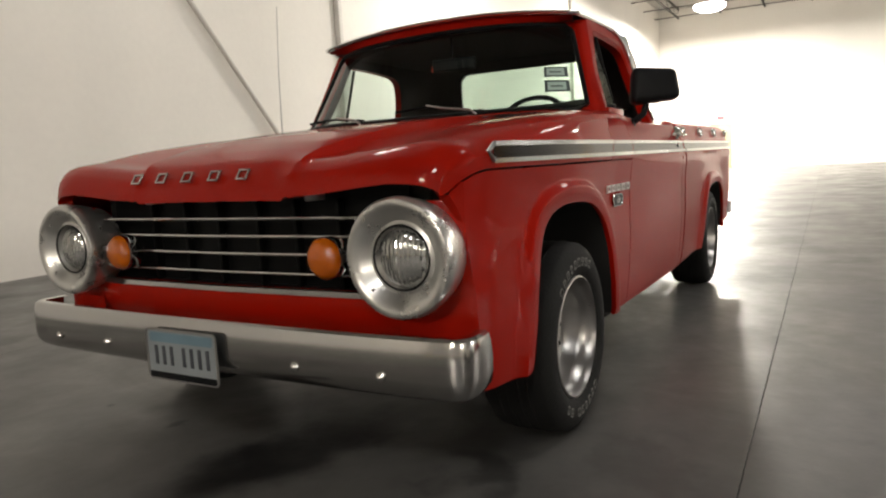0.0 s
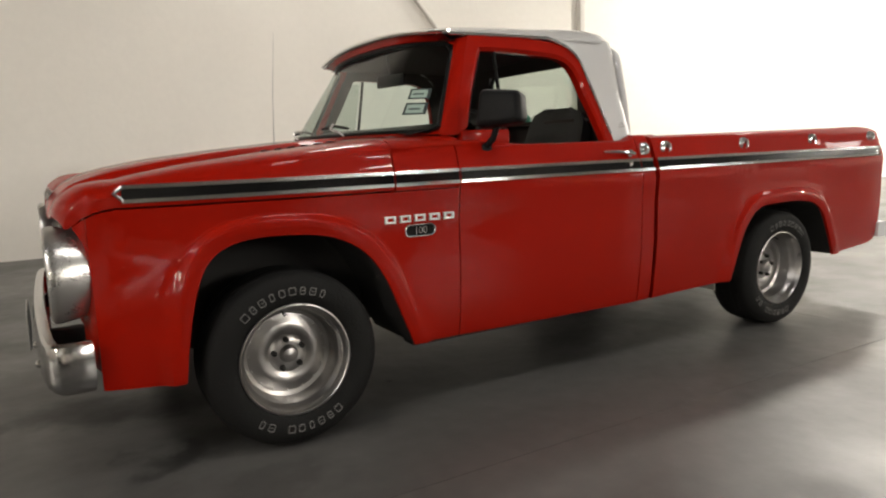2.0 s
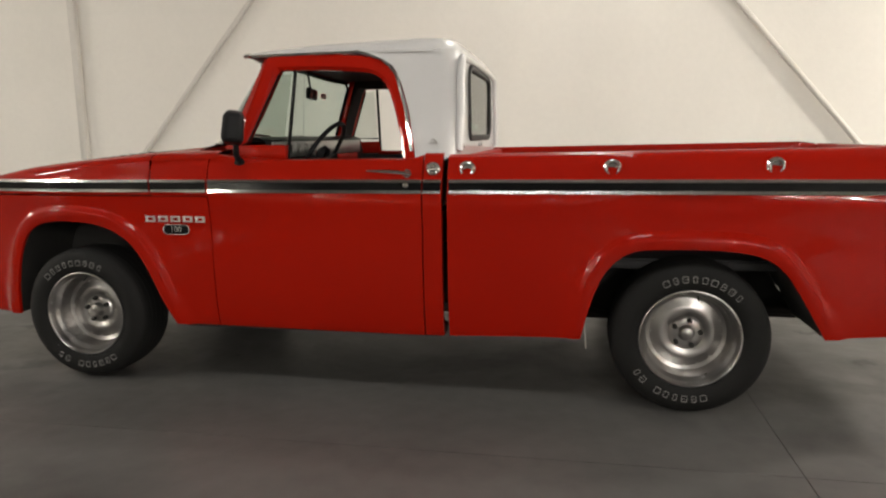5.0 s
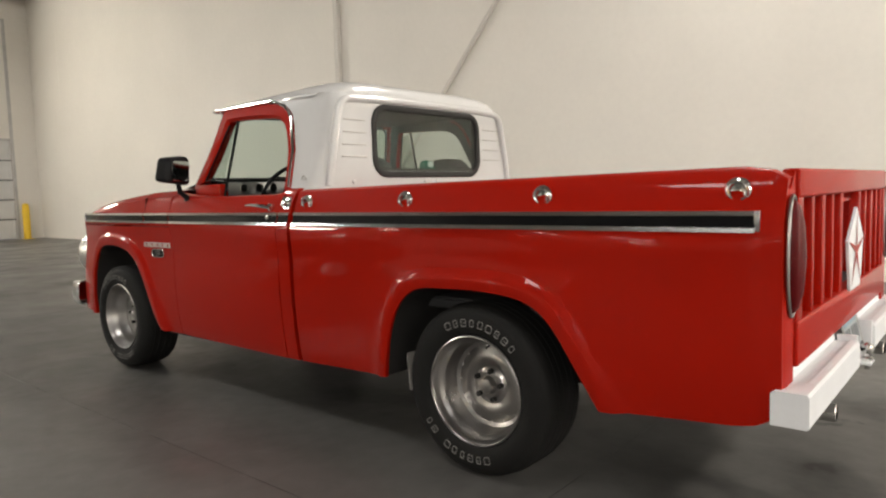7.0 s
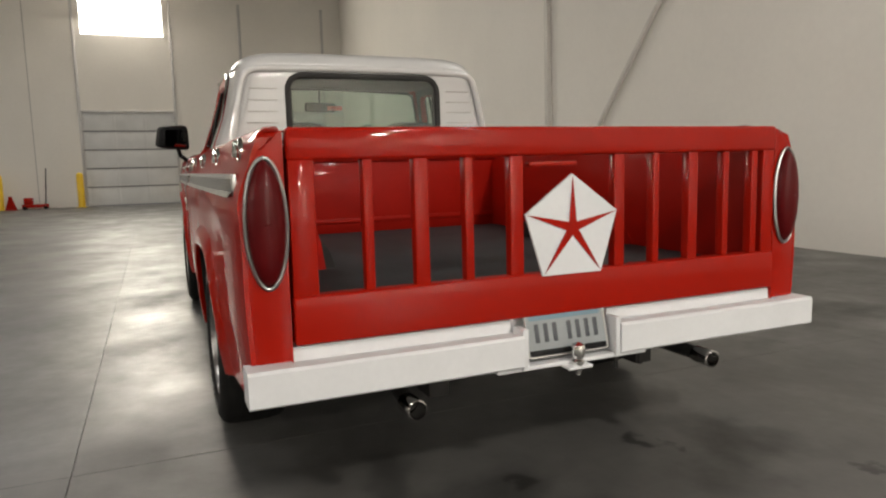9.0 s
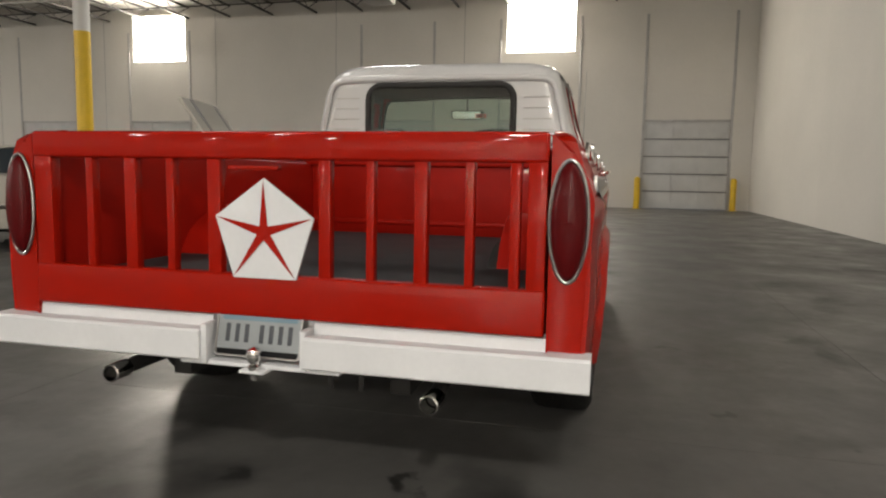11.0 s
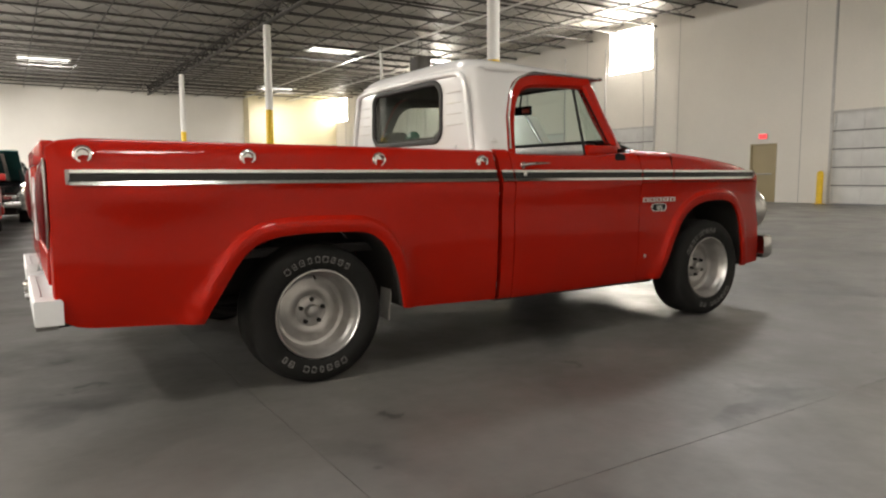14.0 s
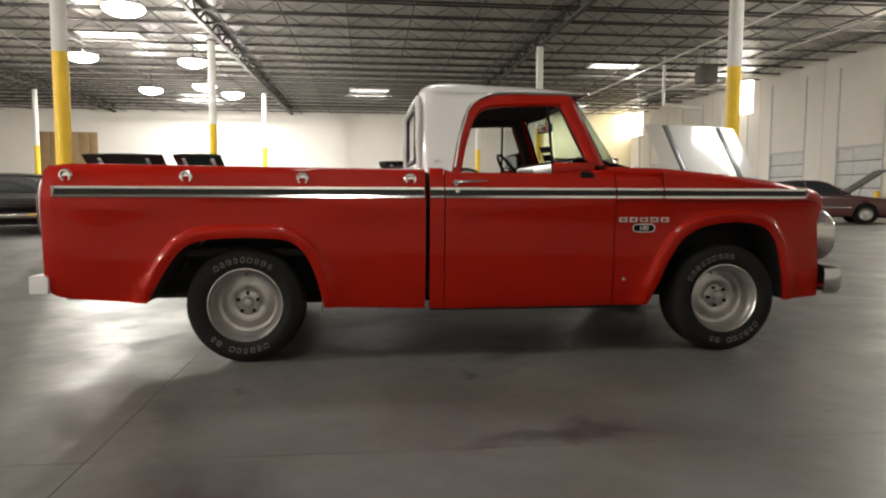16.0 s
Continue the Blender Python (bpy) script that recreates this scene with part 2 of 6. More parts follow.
def concrete_floor():
    """Worn sealed concrete: blotches, dark oil stains, trowel marks, uneven gloss, a tone of its own for each slab."""
    m = material("sealed_concrete", (0.098, 0.095, 0.090), 0.40, var=0.30, scale=0.7, rough_var=0.40, bump=0.25, bump_scale=7, fine=11)
    nt = m.node_tree
    b = nt.nodes["Principled BSDF"]
    co = nt.nodes.new("ShaderNodeNewGeometry")
    # oil stains with a shape of their own
    ns = nt.nodes.new("ShaderNodeTexNoise")
    ns.inputs["Scale"].default_value, ns.inputs["Detail"].default_value, ns.inputs["Distortion"].default_value = 0.9, 7, 0.6
    nt.links.new(co.outputs["Position"], ns.inputs["Vector"])
    rs = nt.nodes.new("ShaderNodeMapRange")
    rs.interpolation_type = "SMOOTHSTEP"
    rs.inputs["From Min"].default_value, rs.inputs["From Max"].default_value = 0.55, 0.68
    rs.inputs["To Min"].default_value, rs.inputs["To Max"].default_value = 1.0, 0.50
    nt.links.new(ns.outputs["Fac"], rs.inputs["Value"])
    # small spots
    sp = nt.nodes.new("ShaderNodeTexVoronoi")
    sp.inputs["Scale"].default_value = 2.2
    sp.inputs["Randomness"].default_value = 1.0
    nt.links.new(co.outputs["Position"], sp.inputs["Vector"])
    rp = nt.nodes.new("ShaderNodeMapRange")
    rp.inputs["From Min"].default_value, rp.inputs["From Max"].default_value = 0.025, 0.05
    rp.inputs["To Min"].default_value, rp.inputs["To Max"].default_value = 0.5, 1.0
    nt.links.new(sp.outputs["Distance"], rp.inputs["Value"])
    oi = nt.nodes.new("ShaderNodeObjectInfo")
    ro = nt.nodes.new("ShaderNodeMapRange")
    ro.inputs["To Min"].default_value, ro.inputs["To Max"].default_value = 0.94, 1.06
    nt.links.new(oi.outputs["Random"], ro.inputs["Value"])
    k1 = nt.nodes.new("ShaderNodeMath")
    k1.operation = "MULTIPLY"
    nt.links.new(rs.outputs[0], k1.inputs[0])
    nt.links.new(rp.outputs[0], k1.inputs[1])
    k2 = nt.nodes.new("ShaderNodeMath")
    k2.operation = "MULTIPLY"
    nt.links.new(k1.outputs[0], k2.inputs[0])
    nt.links.new(ro.outputs[0], k2.inputs[1])
    old = b.inputs["Base Color"].links[0].from_socket
    sc = nt.nodes.new("ShaderNodeVectorMath")
    sc.operation = "SCALE"
    nt.links.new(old, sc.inputs[0])
    nt.links.new(k2.outputs[0], sc.inputs["Scale"])
    nt.links.new(sc.outputs[0], b.inputs["Base Color"])
    # old oil patches, plus one dark ellipse: place, half sizes, turn, how dark
    warp = nt.nodes.new("ShaderNodeTexNoise")
    warp.inputs["Scale"].default_value, warp.inputs["Detail"].default_value = 4.5, 8
    wv = nt.nodes.new("ShaderNodeVectorMath")
    wv.operation = "MULTIPLY_ADD"
    wv.inputs[1].default_value, wv.inputs[2].default_value = (0.50, 0.50, 0), (-0.25, -0.25, 0)
    nt.links.new(warp.outputs["Color"], wv.inputs[0])
    wp = nt.nodes.new("ShaderNodeVectorMath")
    nt.links.new(co.outputs["Position"], wp.inputs[0])
    nt.links.new(wv.outputs[0], wp.inputs[1])
    for px, py, rx, ry, turn, dark in OIL_AND_DARK_PATCHES:
        mp = nt.nodes.new("ShaderNodeMapping")
        mp.vector_type = "TEXTURE"
        mp.inputs["Location"].default_value = (px, py, 0)
        mp.inputs["Rotation"].default_value = (0, 0, radians(turn))
        mp.inputs["Scale"].default_value = (rx, ry, 1)
        nt.links.new(wp.outputs[0], mp.inputs["Vector"])
        ln = nt.nodes.new("ShaderNodeVectorMath")
        ln.operation = "LENGTH"
        nt.links.new(mp.outputs[0], ln.inputs[0])
        mr = nt.nodes.new("ShaderNodeMapRange")
        mr.interpolation_type = "SMOOTHSTEP"
        mr.inputs["From Min"].default_value, mr.inputs["From Max"].default_value = 0.45, 1.30
        mr.inputs["To Min"].default_value, mr.inputs["To Max"].default_value = dark, 1.0
        nt.links.new(ln.outputs["Value"], mr.inputs["Value"])
        s2 = nt.nodes.new("ShaderNodeVectorMath")
        s2.operation = "SCALE"
        nt.links.new(b.inputs["Base Color"].links[0].from_socket, s2.inputs[0])
        nt.links.new(mr.outputs[0], s2.inputs["Scale"])
        nt.links.new(s2.outputs[0], b.inputs["Base Color"])
    # patchy sealer: dull and shiny areas
    nr = nt.nodes.new("ShaderNodeTexNoise")
    nr.inputs["Scale"].default_value, nr.inputs["Detail"].default_value, nr.inputs["Roughness"].default_value = 1.3, 9, 0.65
    rg = nt.nodes.new("ShaderNodeMapRange")
    rg.inputs["From Min"].default_value, rg.inputs["From Max"].default_value = 0.30, 0.70
    rg.inputs["To Min"].default_value, rg.inputs["To Max"].default_value = 0.28, 0.60
    nt.links.new(nr.outputs["Fac"], rg.inputs["Value"])
    nt.links.new(rg.outputs[0], b.inputs["Roughness"])
    for n in nt.nodes:
        if n.type == "TEX_NOISE" and n is not ns:
            for l in list(n.inputs["Vector"].links):
                nt.links.remove(l)
            nt.links.new(co.outputs["Position"], n.inputs["Vector"])
    return m


M_FLOOR = concrete_floor()
M_JOINT = material("joint_filler", (0.045, 0.044, 0.041), 0.8)
M_WALL = material("painted_tilt_up_concrete", (0.74, 0.71, 0.66), 0.75, var=0.05, scale=0.6, bump=0.15, bump_scale=18, fine=14)
# yellower version of the wall's colour, for the corner return
M_CREAM = material("cream_yellow_wall", (0.76, 0.68, 0.46), 0.75, var=0.05, scale=0.6, bump=0.15, bump_scale=18, fine=14)
M_DOORS = material("weathered_door_section", (0.62, 0.62, 0.61), 0.5, var=0.1, scale=2.0, fine=40)
M_STEEL = material("dark_structural_steel", (0.055, 0.05, 0.045), 0.6, metal=0.2, var=0.2, scale=2.0)
M_DECK = material("galvanised_roof_deck", (0.42, 0.40, 0.37), 0.5, metal=0.25, var=0.3, scale=0.5, fine=6, rough_var=0.3)
M_GREYSTEEL = material("grey_painted_steel", (0.40, 0.385, 0.365), 0.55, var=0.1, scale=3.0)
M_BRACE = material("wall_grey_painted_steel", (0.58, 0.555, 0.515), 0.55, var=0.08, scale=3.0)
M_TRACK = material("galvanised_track", (0.50, 0.49, 0.48), 0.55, metal=0.2, var=0.15, scale=4.0)
M_RAIL = material("dark_hinge_rail", (0.20, 0.20, 0.20), 0.5, metal=0.3, var=0.15, scale=4.0)
M_WHITE = material("white_column_paint", (0.72, 0.71, 0.68), 0.5, var=0.06, scale=3.0)
M_YELLOW = material("safety_yellow_paint", (0.80, 0.52, 0.02), 0.45, var=0.1, scale=4.0)
M_BEIGE = material("beige_door_paint", (0.34, 0.28, 0.16), 0.5, var=0.05, scale=3.0)
M_RED = material("gloss_red_paint", (0.300, 0.0058, 0.0006), 0.5, coat=0.48, var=0.05, scale=2.0, rough_var=0.1, fine=220, Specular_IOR_Level=0.05, Coat_Roughness=0.03, Coat_IOR=1.42)
M_REDIN = material("red_paint_inner", (0.30, 0.006, 0.002), 0.5, coat=0.05, Specular_IOR_Level=0.1, var=0.15, scale=4.0)
M_ROOF = material("gloss_white_paint", (0.55, 0.55, 0.55), 0.32, coat=0.8, var=0.03, scale=3.0)
M_BWHITE = material("chipped_white_enamel", (0.66, 0.67, 0.69), 0.45, var=0.06, scale=5.0, bump=0.05, bump_scale=30)
M_CHROME = material("chrome", (0.80, 0.79, 0.77), 0.09, metal=1.0, var=0.06, scale=6.0, rough_var=0.4)
M_EMBLEM = material("worn_emblem_metal", (0.58, 0.565, 0.54), 0.38, metal=0.75, var=0.1, scale=40.0)
M_CHROMEDULL = material("brushed_bumper_chrome", (0.56, 0.55, 0.54), 0.15, metal=1.0, var=0.04, scale=3.0, rough_var=0.12)
M_MIRROR = material("mirror_silver", (0.55, 0.55, 0.55), 0.03, metal=1.0, var=0.02, scale=6.0)
M_BRIGHT = material("bright_trim_metal", (0.80, 0.79, 0.77), 0.15, metal=1.0, var=0.04, scale=6.0, rough_var=0.2)
M_BEZEL = material("satin_bezel_chrome", (0.62, 0.61, 0.59), 0.30, metal=0.9, var=0.05, scale=14.0, rough_var=0.25)
M_ALU = material("polished_aluminium", (0.37, 0.36, 0.35), 0.31, metal=1.0, var=0.07, scale=9.0, rough_var=0.15)
M_ALUDULL = material("dull_cast_aluminium", (0.42, 0.41, 0.40), 0.38, metal=0.9, var=0.2, scale=12.0)
M_BLACK = material("black_trim", (0.006, 0.006, 0.006), 0.35, var=0.1, scale=10.0, Specular_IOR_Level=0.08)
M_STRIPE = material("gloss_black_stripe", (0.006, 0.006, 0.0065), 0.14, var=0.1, scale=10.0, Specular_IOR_Level=0.32)
M_GASKET = material("weathered_rubber_gasket", (0.030, 0.029, 0.028), 0.6, var=0.15, scale=14.0, Specular_IOR_Level=0.2)
M_PLASTIC = material("black_plastic", (0.009, 0.009, 0.010), 0.45, var=0.1, scale=20.0, bump=0.1, bump_scale=300, Specular_IOR_Level=0.1)
M_RUBBER = material("tyre_rubber", (0.0065, 0.0063, 0.006), 0.75, var=0.2, scale=9.0, bump=0.2, bump_scale=90, Specular_IOR_Level=0.25)
M_LETTER = material("raised_white_rubber", (0.16, 0.155, 0.148), 0.7, var=0.35, scale=30.0)
M_UNDER = material("underbody_black", (0.012, 0.011, 0.010), 0.8, var=0.3, scale=6.0)
M_BEDMAT = material("black_bed_liner", (0.022, 0.022, 0.024), 0.7, var=0.2, scale=5.0, bump=0.2, bump_scale=40)
M_SEAT = material("black_vinyl", (0.014, 0.013, 0.013), 0.5, var=0.15, scale=10.0, bump=0.1, bump_scale=120)
M_HEADLINER = material("dark_headliner", (0.03, 0.022, 0.02), 0.85, var=0.1, scale=8.0)
M_AMBER = material("amber_lens", (0.44, 0.095, 0.001), 0.2, coat=0.5, var=0.1, scale=40.0, bump=0.15, bump_scale=160)
M_TAIL = material("red_tail_lens", (0.075, 0.002, 0.003), 0.35, coat=0.06, Specular_IOR_Level=0.12, var=0.1, scale=30.0, bump=0.1, bump_scale=120)
M_LENS = material("headlamp_glass", (0.50, 0.50, 0.49), 0.08, metal=0.9, var=0.20, scale=14.0, bump=0.30, bump_scale=34)
_nt = M_LENS.node_tree
_w = _nt.nodes.new("ShaderNodeTexWave")
_w.bands_direction = "Y"
_w.inputs["Scale"].default_value, _w.inputs["Distortion"].default_value = 22.0, 1.5
_g = _nt.nodes.new("ShaderNodeNewGeometry")
_nt.links.new(_g.outputs["Position"], _w.inputs["Vector"])
for _b in _nt.nodes:
    if _b.type == "BUMP":
        _b.inputs["Strength"].default_value = 0.35
        _nt.links.new(_w.outputs["Fac"], _b.inputs["Height"])
M_PLATE = material("plate_white_blue", (0.25, 0.27, 0.28), 0.4, var=0.1, scale=12.0)
M_PLATEBLUE = material("plate_sky_band", (0.14, 0.22, 0.27), 0.4, var=0.1, scale=12.0)
M_INK = material("dark_print", (0.05, 0.055, 0.065), 0.5)
M_STICKER = material("sticker_paper", (0.55, 0.62, 0.60), 0.5, var=0.08, scale=40)
M_GLASS = clear_glass("cab_glass", (0.75, 0.80, 0.765), 0.055)
M_GLASSW = clear_glass("windscreen_glass", (0.69, 0.79, 0.74))
M_GREENCAP = material("green_cap_cloth", (0.03, 0.17, 0.11), 0.8, var=0.1, scale=30)
M_LAMP = glowing("lamp_diffuser", (1.0, 0.97, 0.92), 24.0)
M_SKYLIGHT = glowing("skylight_panel", (1.0, 0.97, 0.92), 6.0)
M_WINDOW = glowing("daylit_window_panel", (1.0, 0.93, 0.80), 36.0)
M_PENDANT = material("pendant_red", (0.75, 0.08, 0.04), 0.5)
M_EXIT = glowing("exit_sign_red", (1.0, 0.05, 0.06), 2.0)

# ---------- the hall ----------
X0, X1, Y0, Y1, H = -31.0, 20.40, -5.45, 50.0, 7.55


def holed_wall(axis, at, thick_to, u0, u1, z0, z1, holes):
    """A wall across an axis, made of blocks round its openings (u from, u to, z from, z to)."""
    us = sorted({u0, u1, *[h[0] for h in holes], *[h[1] for h in holes]})
    geos = []
    for a, b in zip(us, us[1:]):
        zs_ = sorted({z0, z1, *[z for h in holes if h[0] < (a + b) / 2 < h[1] for z in h[2:]]})
        for c, d in zip(zs_, zs_[1:]):
            um, zm = (a + b) / 2, (c + d) / 2
            if any(h[0] < um < h[1] and h[2] < zm < h[3] for h in holes):
                continue
            lo, hi = min(at, thick_to), max(at, thick_to)
            geos.append(box(lo, hi, a, b, c, d) if axis == 0 else box(a, b, lo, hi, c, d))
    return join(*geos)


DOOR_Y = (-3.35, 1.70, 7.00, 17.2, 22.7, 27.9, 33.0, 38.2, 43.4, 48.2)
holes = [(y - 1.38, y + 1.38, 0.0, 3.0) for y in DOOR_Y]
holes += [(y - 1.25, y + 1.25, 5.38, 7.30) for y in WINDOW_Y if y < 40] + [(46.5, 48.7, 5.4, 7.3)]
holes += [(10.30, 11.32, 0.0, 2.08)]
holes.sort()
wf = tagged(mesh_ob("wall_east", holed_wall(0, X1, X1 + 0.25, Y0 - 0.25, Y1 + 0.25, 0, H, holes), M_WALL, smooth=False), "off-white painted concrete wall with dock doors and high windows", "wall", kind="structure")
wr = tagged(mesh_ob("wall_south", box(X0 - 0.25, X1, Y0 - 0.25, Y0, 0, H), M_WALL, smooth=False), "off-white painted smooth concrete wall beside the truck", "wall", kind="structure")
tagged(mesh_ob("wall_north", box(X0 - 0.25, X1, Y1, Y1 + 0.25, 0, H), M_WALL, smooth=False), "off-white painted concrete wall far across the hall", "wall", kind="structure")
ww = tagged(mesh_ob("wall_west", holed_wall(0, X0, X0 - 0.25, Y0, Y1, 0, H, [(-3.20, -2.20, 0, 2.08)]), M_WALL, smooth=False), "off-white painted concrete wall at the far end", "wall", kind="structure")

# panel joints of the tilt-up wall: shallow grooves filled dark
for y in (4.45, 9.45, 14.6, 19.8, 25.2, 30.4, 35.6, 40.8, 46.0):
    mesh_ob("panel_joint", box(X1 - 0.004, X1 + 0.01, y - 0.012, y + 0.012, 0, H), M_GREYSTEEL, wf, smooth=False)
for x in (-27.0, -21.0, -15.0, -9.0, 12.4, 18.4):
    mesh_ob("panel_joint", box(x - 0.006, x + 0.006, Y0 - 0.01, Y0 + 0.002, 0, H), M_WALL, wr, smooth=False)


def dock_door(y, n):
    d = new("dock_door")
    d.location = (X1, y, 0)
    tagged(d, "closed sectional dock door of ribbed pale grey panels", "dock door", "dock doors along the wall")
    for k in range(5):
        z = 0.02 + 0.595 * k
        s_ = mesh_ob("door_section", join(box(0.05, 0.10, -1.375, 1.375, z, z + 0.585, 0.006), box(0.035, 0.055, -1.37, 1.37, z + 0.52, z + 0.575, 0.006), box(0.035, 0.055, -1.37, 1.37, z + 0.02, z + 0.05, 0.006)), M_DOORS, d)
        for yy in (-1.33, -0.45, 0.45, 1.33):
            mesh_ob("section_stile", box(0.030, 0.055, yy - 0.035, yy + 0.035, z + 0.01, z + 0.575, 0.004), M_DOORS, s_)
        if k:
            mesh_ob("hinge_rail", box(0.02, 0.05, -1.37, 1.37, z - 0.030, z + 0.018, 0.004), M_RAIL, s_)
    for s in (1, -1):
        mesh_ob("lift_track", join(box(-0.025, 0.0, s * 1.42 - 0.045, s * 1.42 + 0.045, 0, 6.6, 0.006), box(-0.035, -0.025, s * 1.42 - 0.012, s * 1.42 + 0.012, 0, 6.6, 0.003)), M_TRACK, d)
    mesh_ob("head_seal", box(-0.02, 0.03, -1.40, 1.40, 2.98, 3.05, 0.006), M_TRACK, d)
    return d


first = dock_door(DOOR_Y[0], 0)
for y in DOOR_Y[1:]:
    copy_thing(first, pose(X1, y, 0))

bol = tagged(mesh_ob("bollard", moved(join(moved(lathe([(0, 0.0005), (0.0, 0.10), (1.00, 0.10), (1.05, 0.085), (1.08, 0.05), (1.09, 0.0005)], 20), pose(0, 0, 0, 90, 0, 0)), box(-0.14, 0.14, -0.14, 0.14, 0.0, 0.012)), Matrix()), M_YELLOW), "yellow painted steel bollard beside a dock door", "bollard", "bollards")
bol.matrix_basis = pose(X1 - 0.30, DOOR_Y[0] - 1.55, 0)
for y in DOOR_Y:
    for s in (1, -1):
        if (y, s) != (DOOR_Y[0], -1):
            copy_thing(bol, pose(X1 - 0.30, y + s * 1.55, 0))

# high windows: a metal frame and bright daylit panes
for k, y in enumerate([w for w in WINDOW_Y if w < 40] + [47.6]):
    w = 1.25 if y < 40 else 1.10
    wd = tagged(mesh_ob("window_%d" % (k + 1), join(box(X1 + 0.02, X1 + 0.10, y - w, y - w + 0.05, 5.38, 7.30), box(X1 + 0.02, X1 + 0.10, y + w - 0.05, y + w, 5.38, 7.30), box(X1 + 0.02, X1 + 0.10, y - w + 0.05, y + w - 0.05, 5.38, 5.43), box(X1 + 0.02, X1 + 0.10, y - w + 0.05, y + w - 0.05, 7.25, 7.30)), M_WHITE, smooth=False), "high warehouse window glaring with daylight", "window", kind="structure")
    for j in range(2):
        ya = y - w + 0.05 + (w - 0.05) * j
        mesh_ob("pane", box(X1 + 0.05, X1 + 0.07, ya + 0.004, ya + w - 0.054, 5.435, 7.245), M_WINDOW, wd, smooth=False)

# personnel doors
for name, x, y0, y1, f in (("door_1", X1, 10.30, 11.32, 1), ("door_2", X0, -3.20, -2.20, -1)):
    xa, xb = (x + 0.03, x + 0.075) if f > 0 else (x - 0.075, x - 0.03)
    d = tagged(mesh_ob(name, box(xa, xb, y0 + 0.06, y1 - 0.06, 0.01, 2.03, 0.003), M_BEIGE), "beige painted steel exit door", "door", kind="structure")
    xf = x - 0.015 if f > 0 else x - 0.10
    mesh_ob("door_frame", join(box(xf, xf + 0.115, y0, y0 + 0.055, 0, 2.08, 0.003), box(xf, xf + 0.115, y1 - 0.055, y1, 0, 2.08, 0.003), box(xf, xf + 0.115, y0 + 0.055, y1 - 0.055, 2.035, 2.08, 0.003)), M_BEIGE, d)
    mesh_ob("push_bar", tube([(x + (0.0 if f > 0 else -0.0) - 0.02 * f, y0 + 0.15, 1.0), (x - 0.02 * f, y1 - 0.15, 1.0)], 0.018, 8), M_GREYSTEEL, d)
    es = tagged(mesh_ob("exit_sign", box(*sorted((x - 0.06 * f, x)), (y0 + y1) / 2 - 0.17, (y0 + y1) / 2 + 0.17, 2.24, 2.44, 0.01), M_WHITE), "lit red exit sign above the door", "exit sign")
    mesh_ob("sign_face", box(*sorted((x - 0.066 * f, x - 0.061 * f)), (y0 + y1) / 2 - 0.15, (y0 + y1) / 2 + 0.15, 2.26, 2.42), M_EXIT, es)
# timber-filled opening far across the hall
M_PLY = material("plywood", (0.30, 0.20, 0.10), 0.7, var=0.2, scale=2.0)
tf = tagged(new("timber_screen"), "brown plywood screen against the far wall", "screen")
for k in range(6):
    mesh_ob("plywood_sheet", box(-25.3 + 0.70 * k, -24.63 + 0.70 * k, Y1 - 0.06, Y1 - 0.003, 0.0, 5.4, 0.006), M_PLY, tf)

# steel columns of the braced bay against the south wall
for k, x in enumerate((-5.72, 6.30, -17.7)):
    c = tagged(mesh_ob("wall_column", box(x - 0.05, x + 0.05, Y0 + 0.002, Y0 + 0.10, 0.012, H - 0.05, 0.012), M_BRACE), "grey square steel column against the wall", "column", "wall columns")
    mesh_ob("base_plate", box(x - 0.14, x + 0.14, Y0 + 0.002, Y0 + 0.25, 0.0, 0.012, 0.002), M_GREYSTEEL, c)
tagged(mesh_ob("wall_brace", join(tube([(-5.30, Y0 + 0.06, 0.05), (0.20, Y0 + 0.06, 6.45)], 0.036, 10), tube([(6.12, Y0 + 0.06, 0.05), (0.30, Y0 + 0.06, 6.75)], 0.036, 10)), M_BRACE), "grey diagonal steel brace against the wall", "brace")

# columns of the hall
def column(x, y):
    c = new("column")
    c.location = (x, y, 0)
    tagged(c, "white round steel column with a yellow lower part", "column", "hall columns")
    mesh_ob("upper_shaft", moved(lathe([(3.64, 0.145), (6.91, 0.145)], 24), pose(0, 0, 0, 90, 0, 0)), M_WHITE, c)
    mesh_ob("lower_shaft", moved(lathe([(0.02, 0.147), (3.64, 0.147), (3.641, 0.144)], 24), pose(0, 0, 0, 90, 0, 0)), M_YELLOW, c, "yellow painted lower shaft")
    mesh_ob("base_plate", box(-0.22, 0.22, -0.22, 0.22, 0, 0.02, 0.003), M_GREYSTEEL, c)
    mesh_ob("cap_plate", box(-0.18, 0.18, -0.18, 0.18, 6.91, 6.94, 0.003), M_STEEL, c)
    return c


col = column(7.0, 9.05)
for x, y in ((6.3, 23.0), (6.2, 38.2), (-6.62, 9.2), (-6.9, 23.6), (-7.0, 38.2), (-20.2, 9.2), (-20.2, 23.6), (-20.2, 38.2)):
    copy_thing(col, pose(x, y, 0))

# the north wall stands forward in its east corner
tagged(mesh_ob("wall_north_return", box(13.2, X1 - 0.003, 48.7, Y1 - 0.003, 0.0, H - 0.003), M_CREAM, smooth=False), "cream yellow wall standing forward in the hall's corner", "wall", kind="structure")

# roof: deck, joists with their webs, girders along the column lines
deck = []
for x in np.arange(X0, X1, 0.9):
    deck.append(box(float(x), min(float(x) + 0.86, X1), Y0, Y1, H + 0.002, H + 0.03))
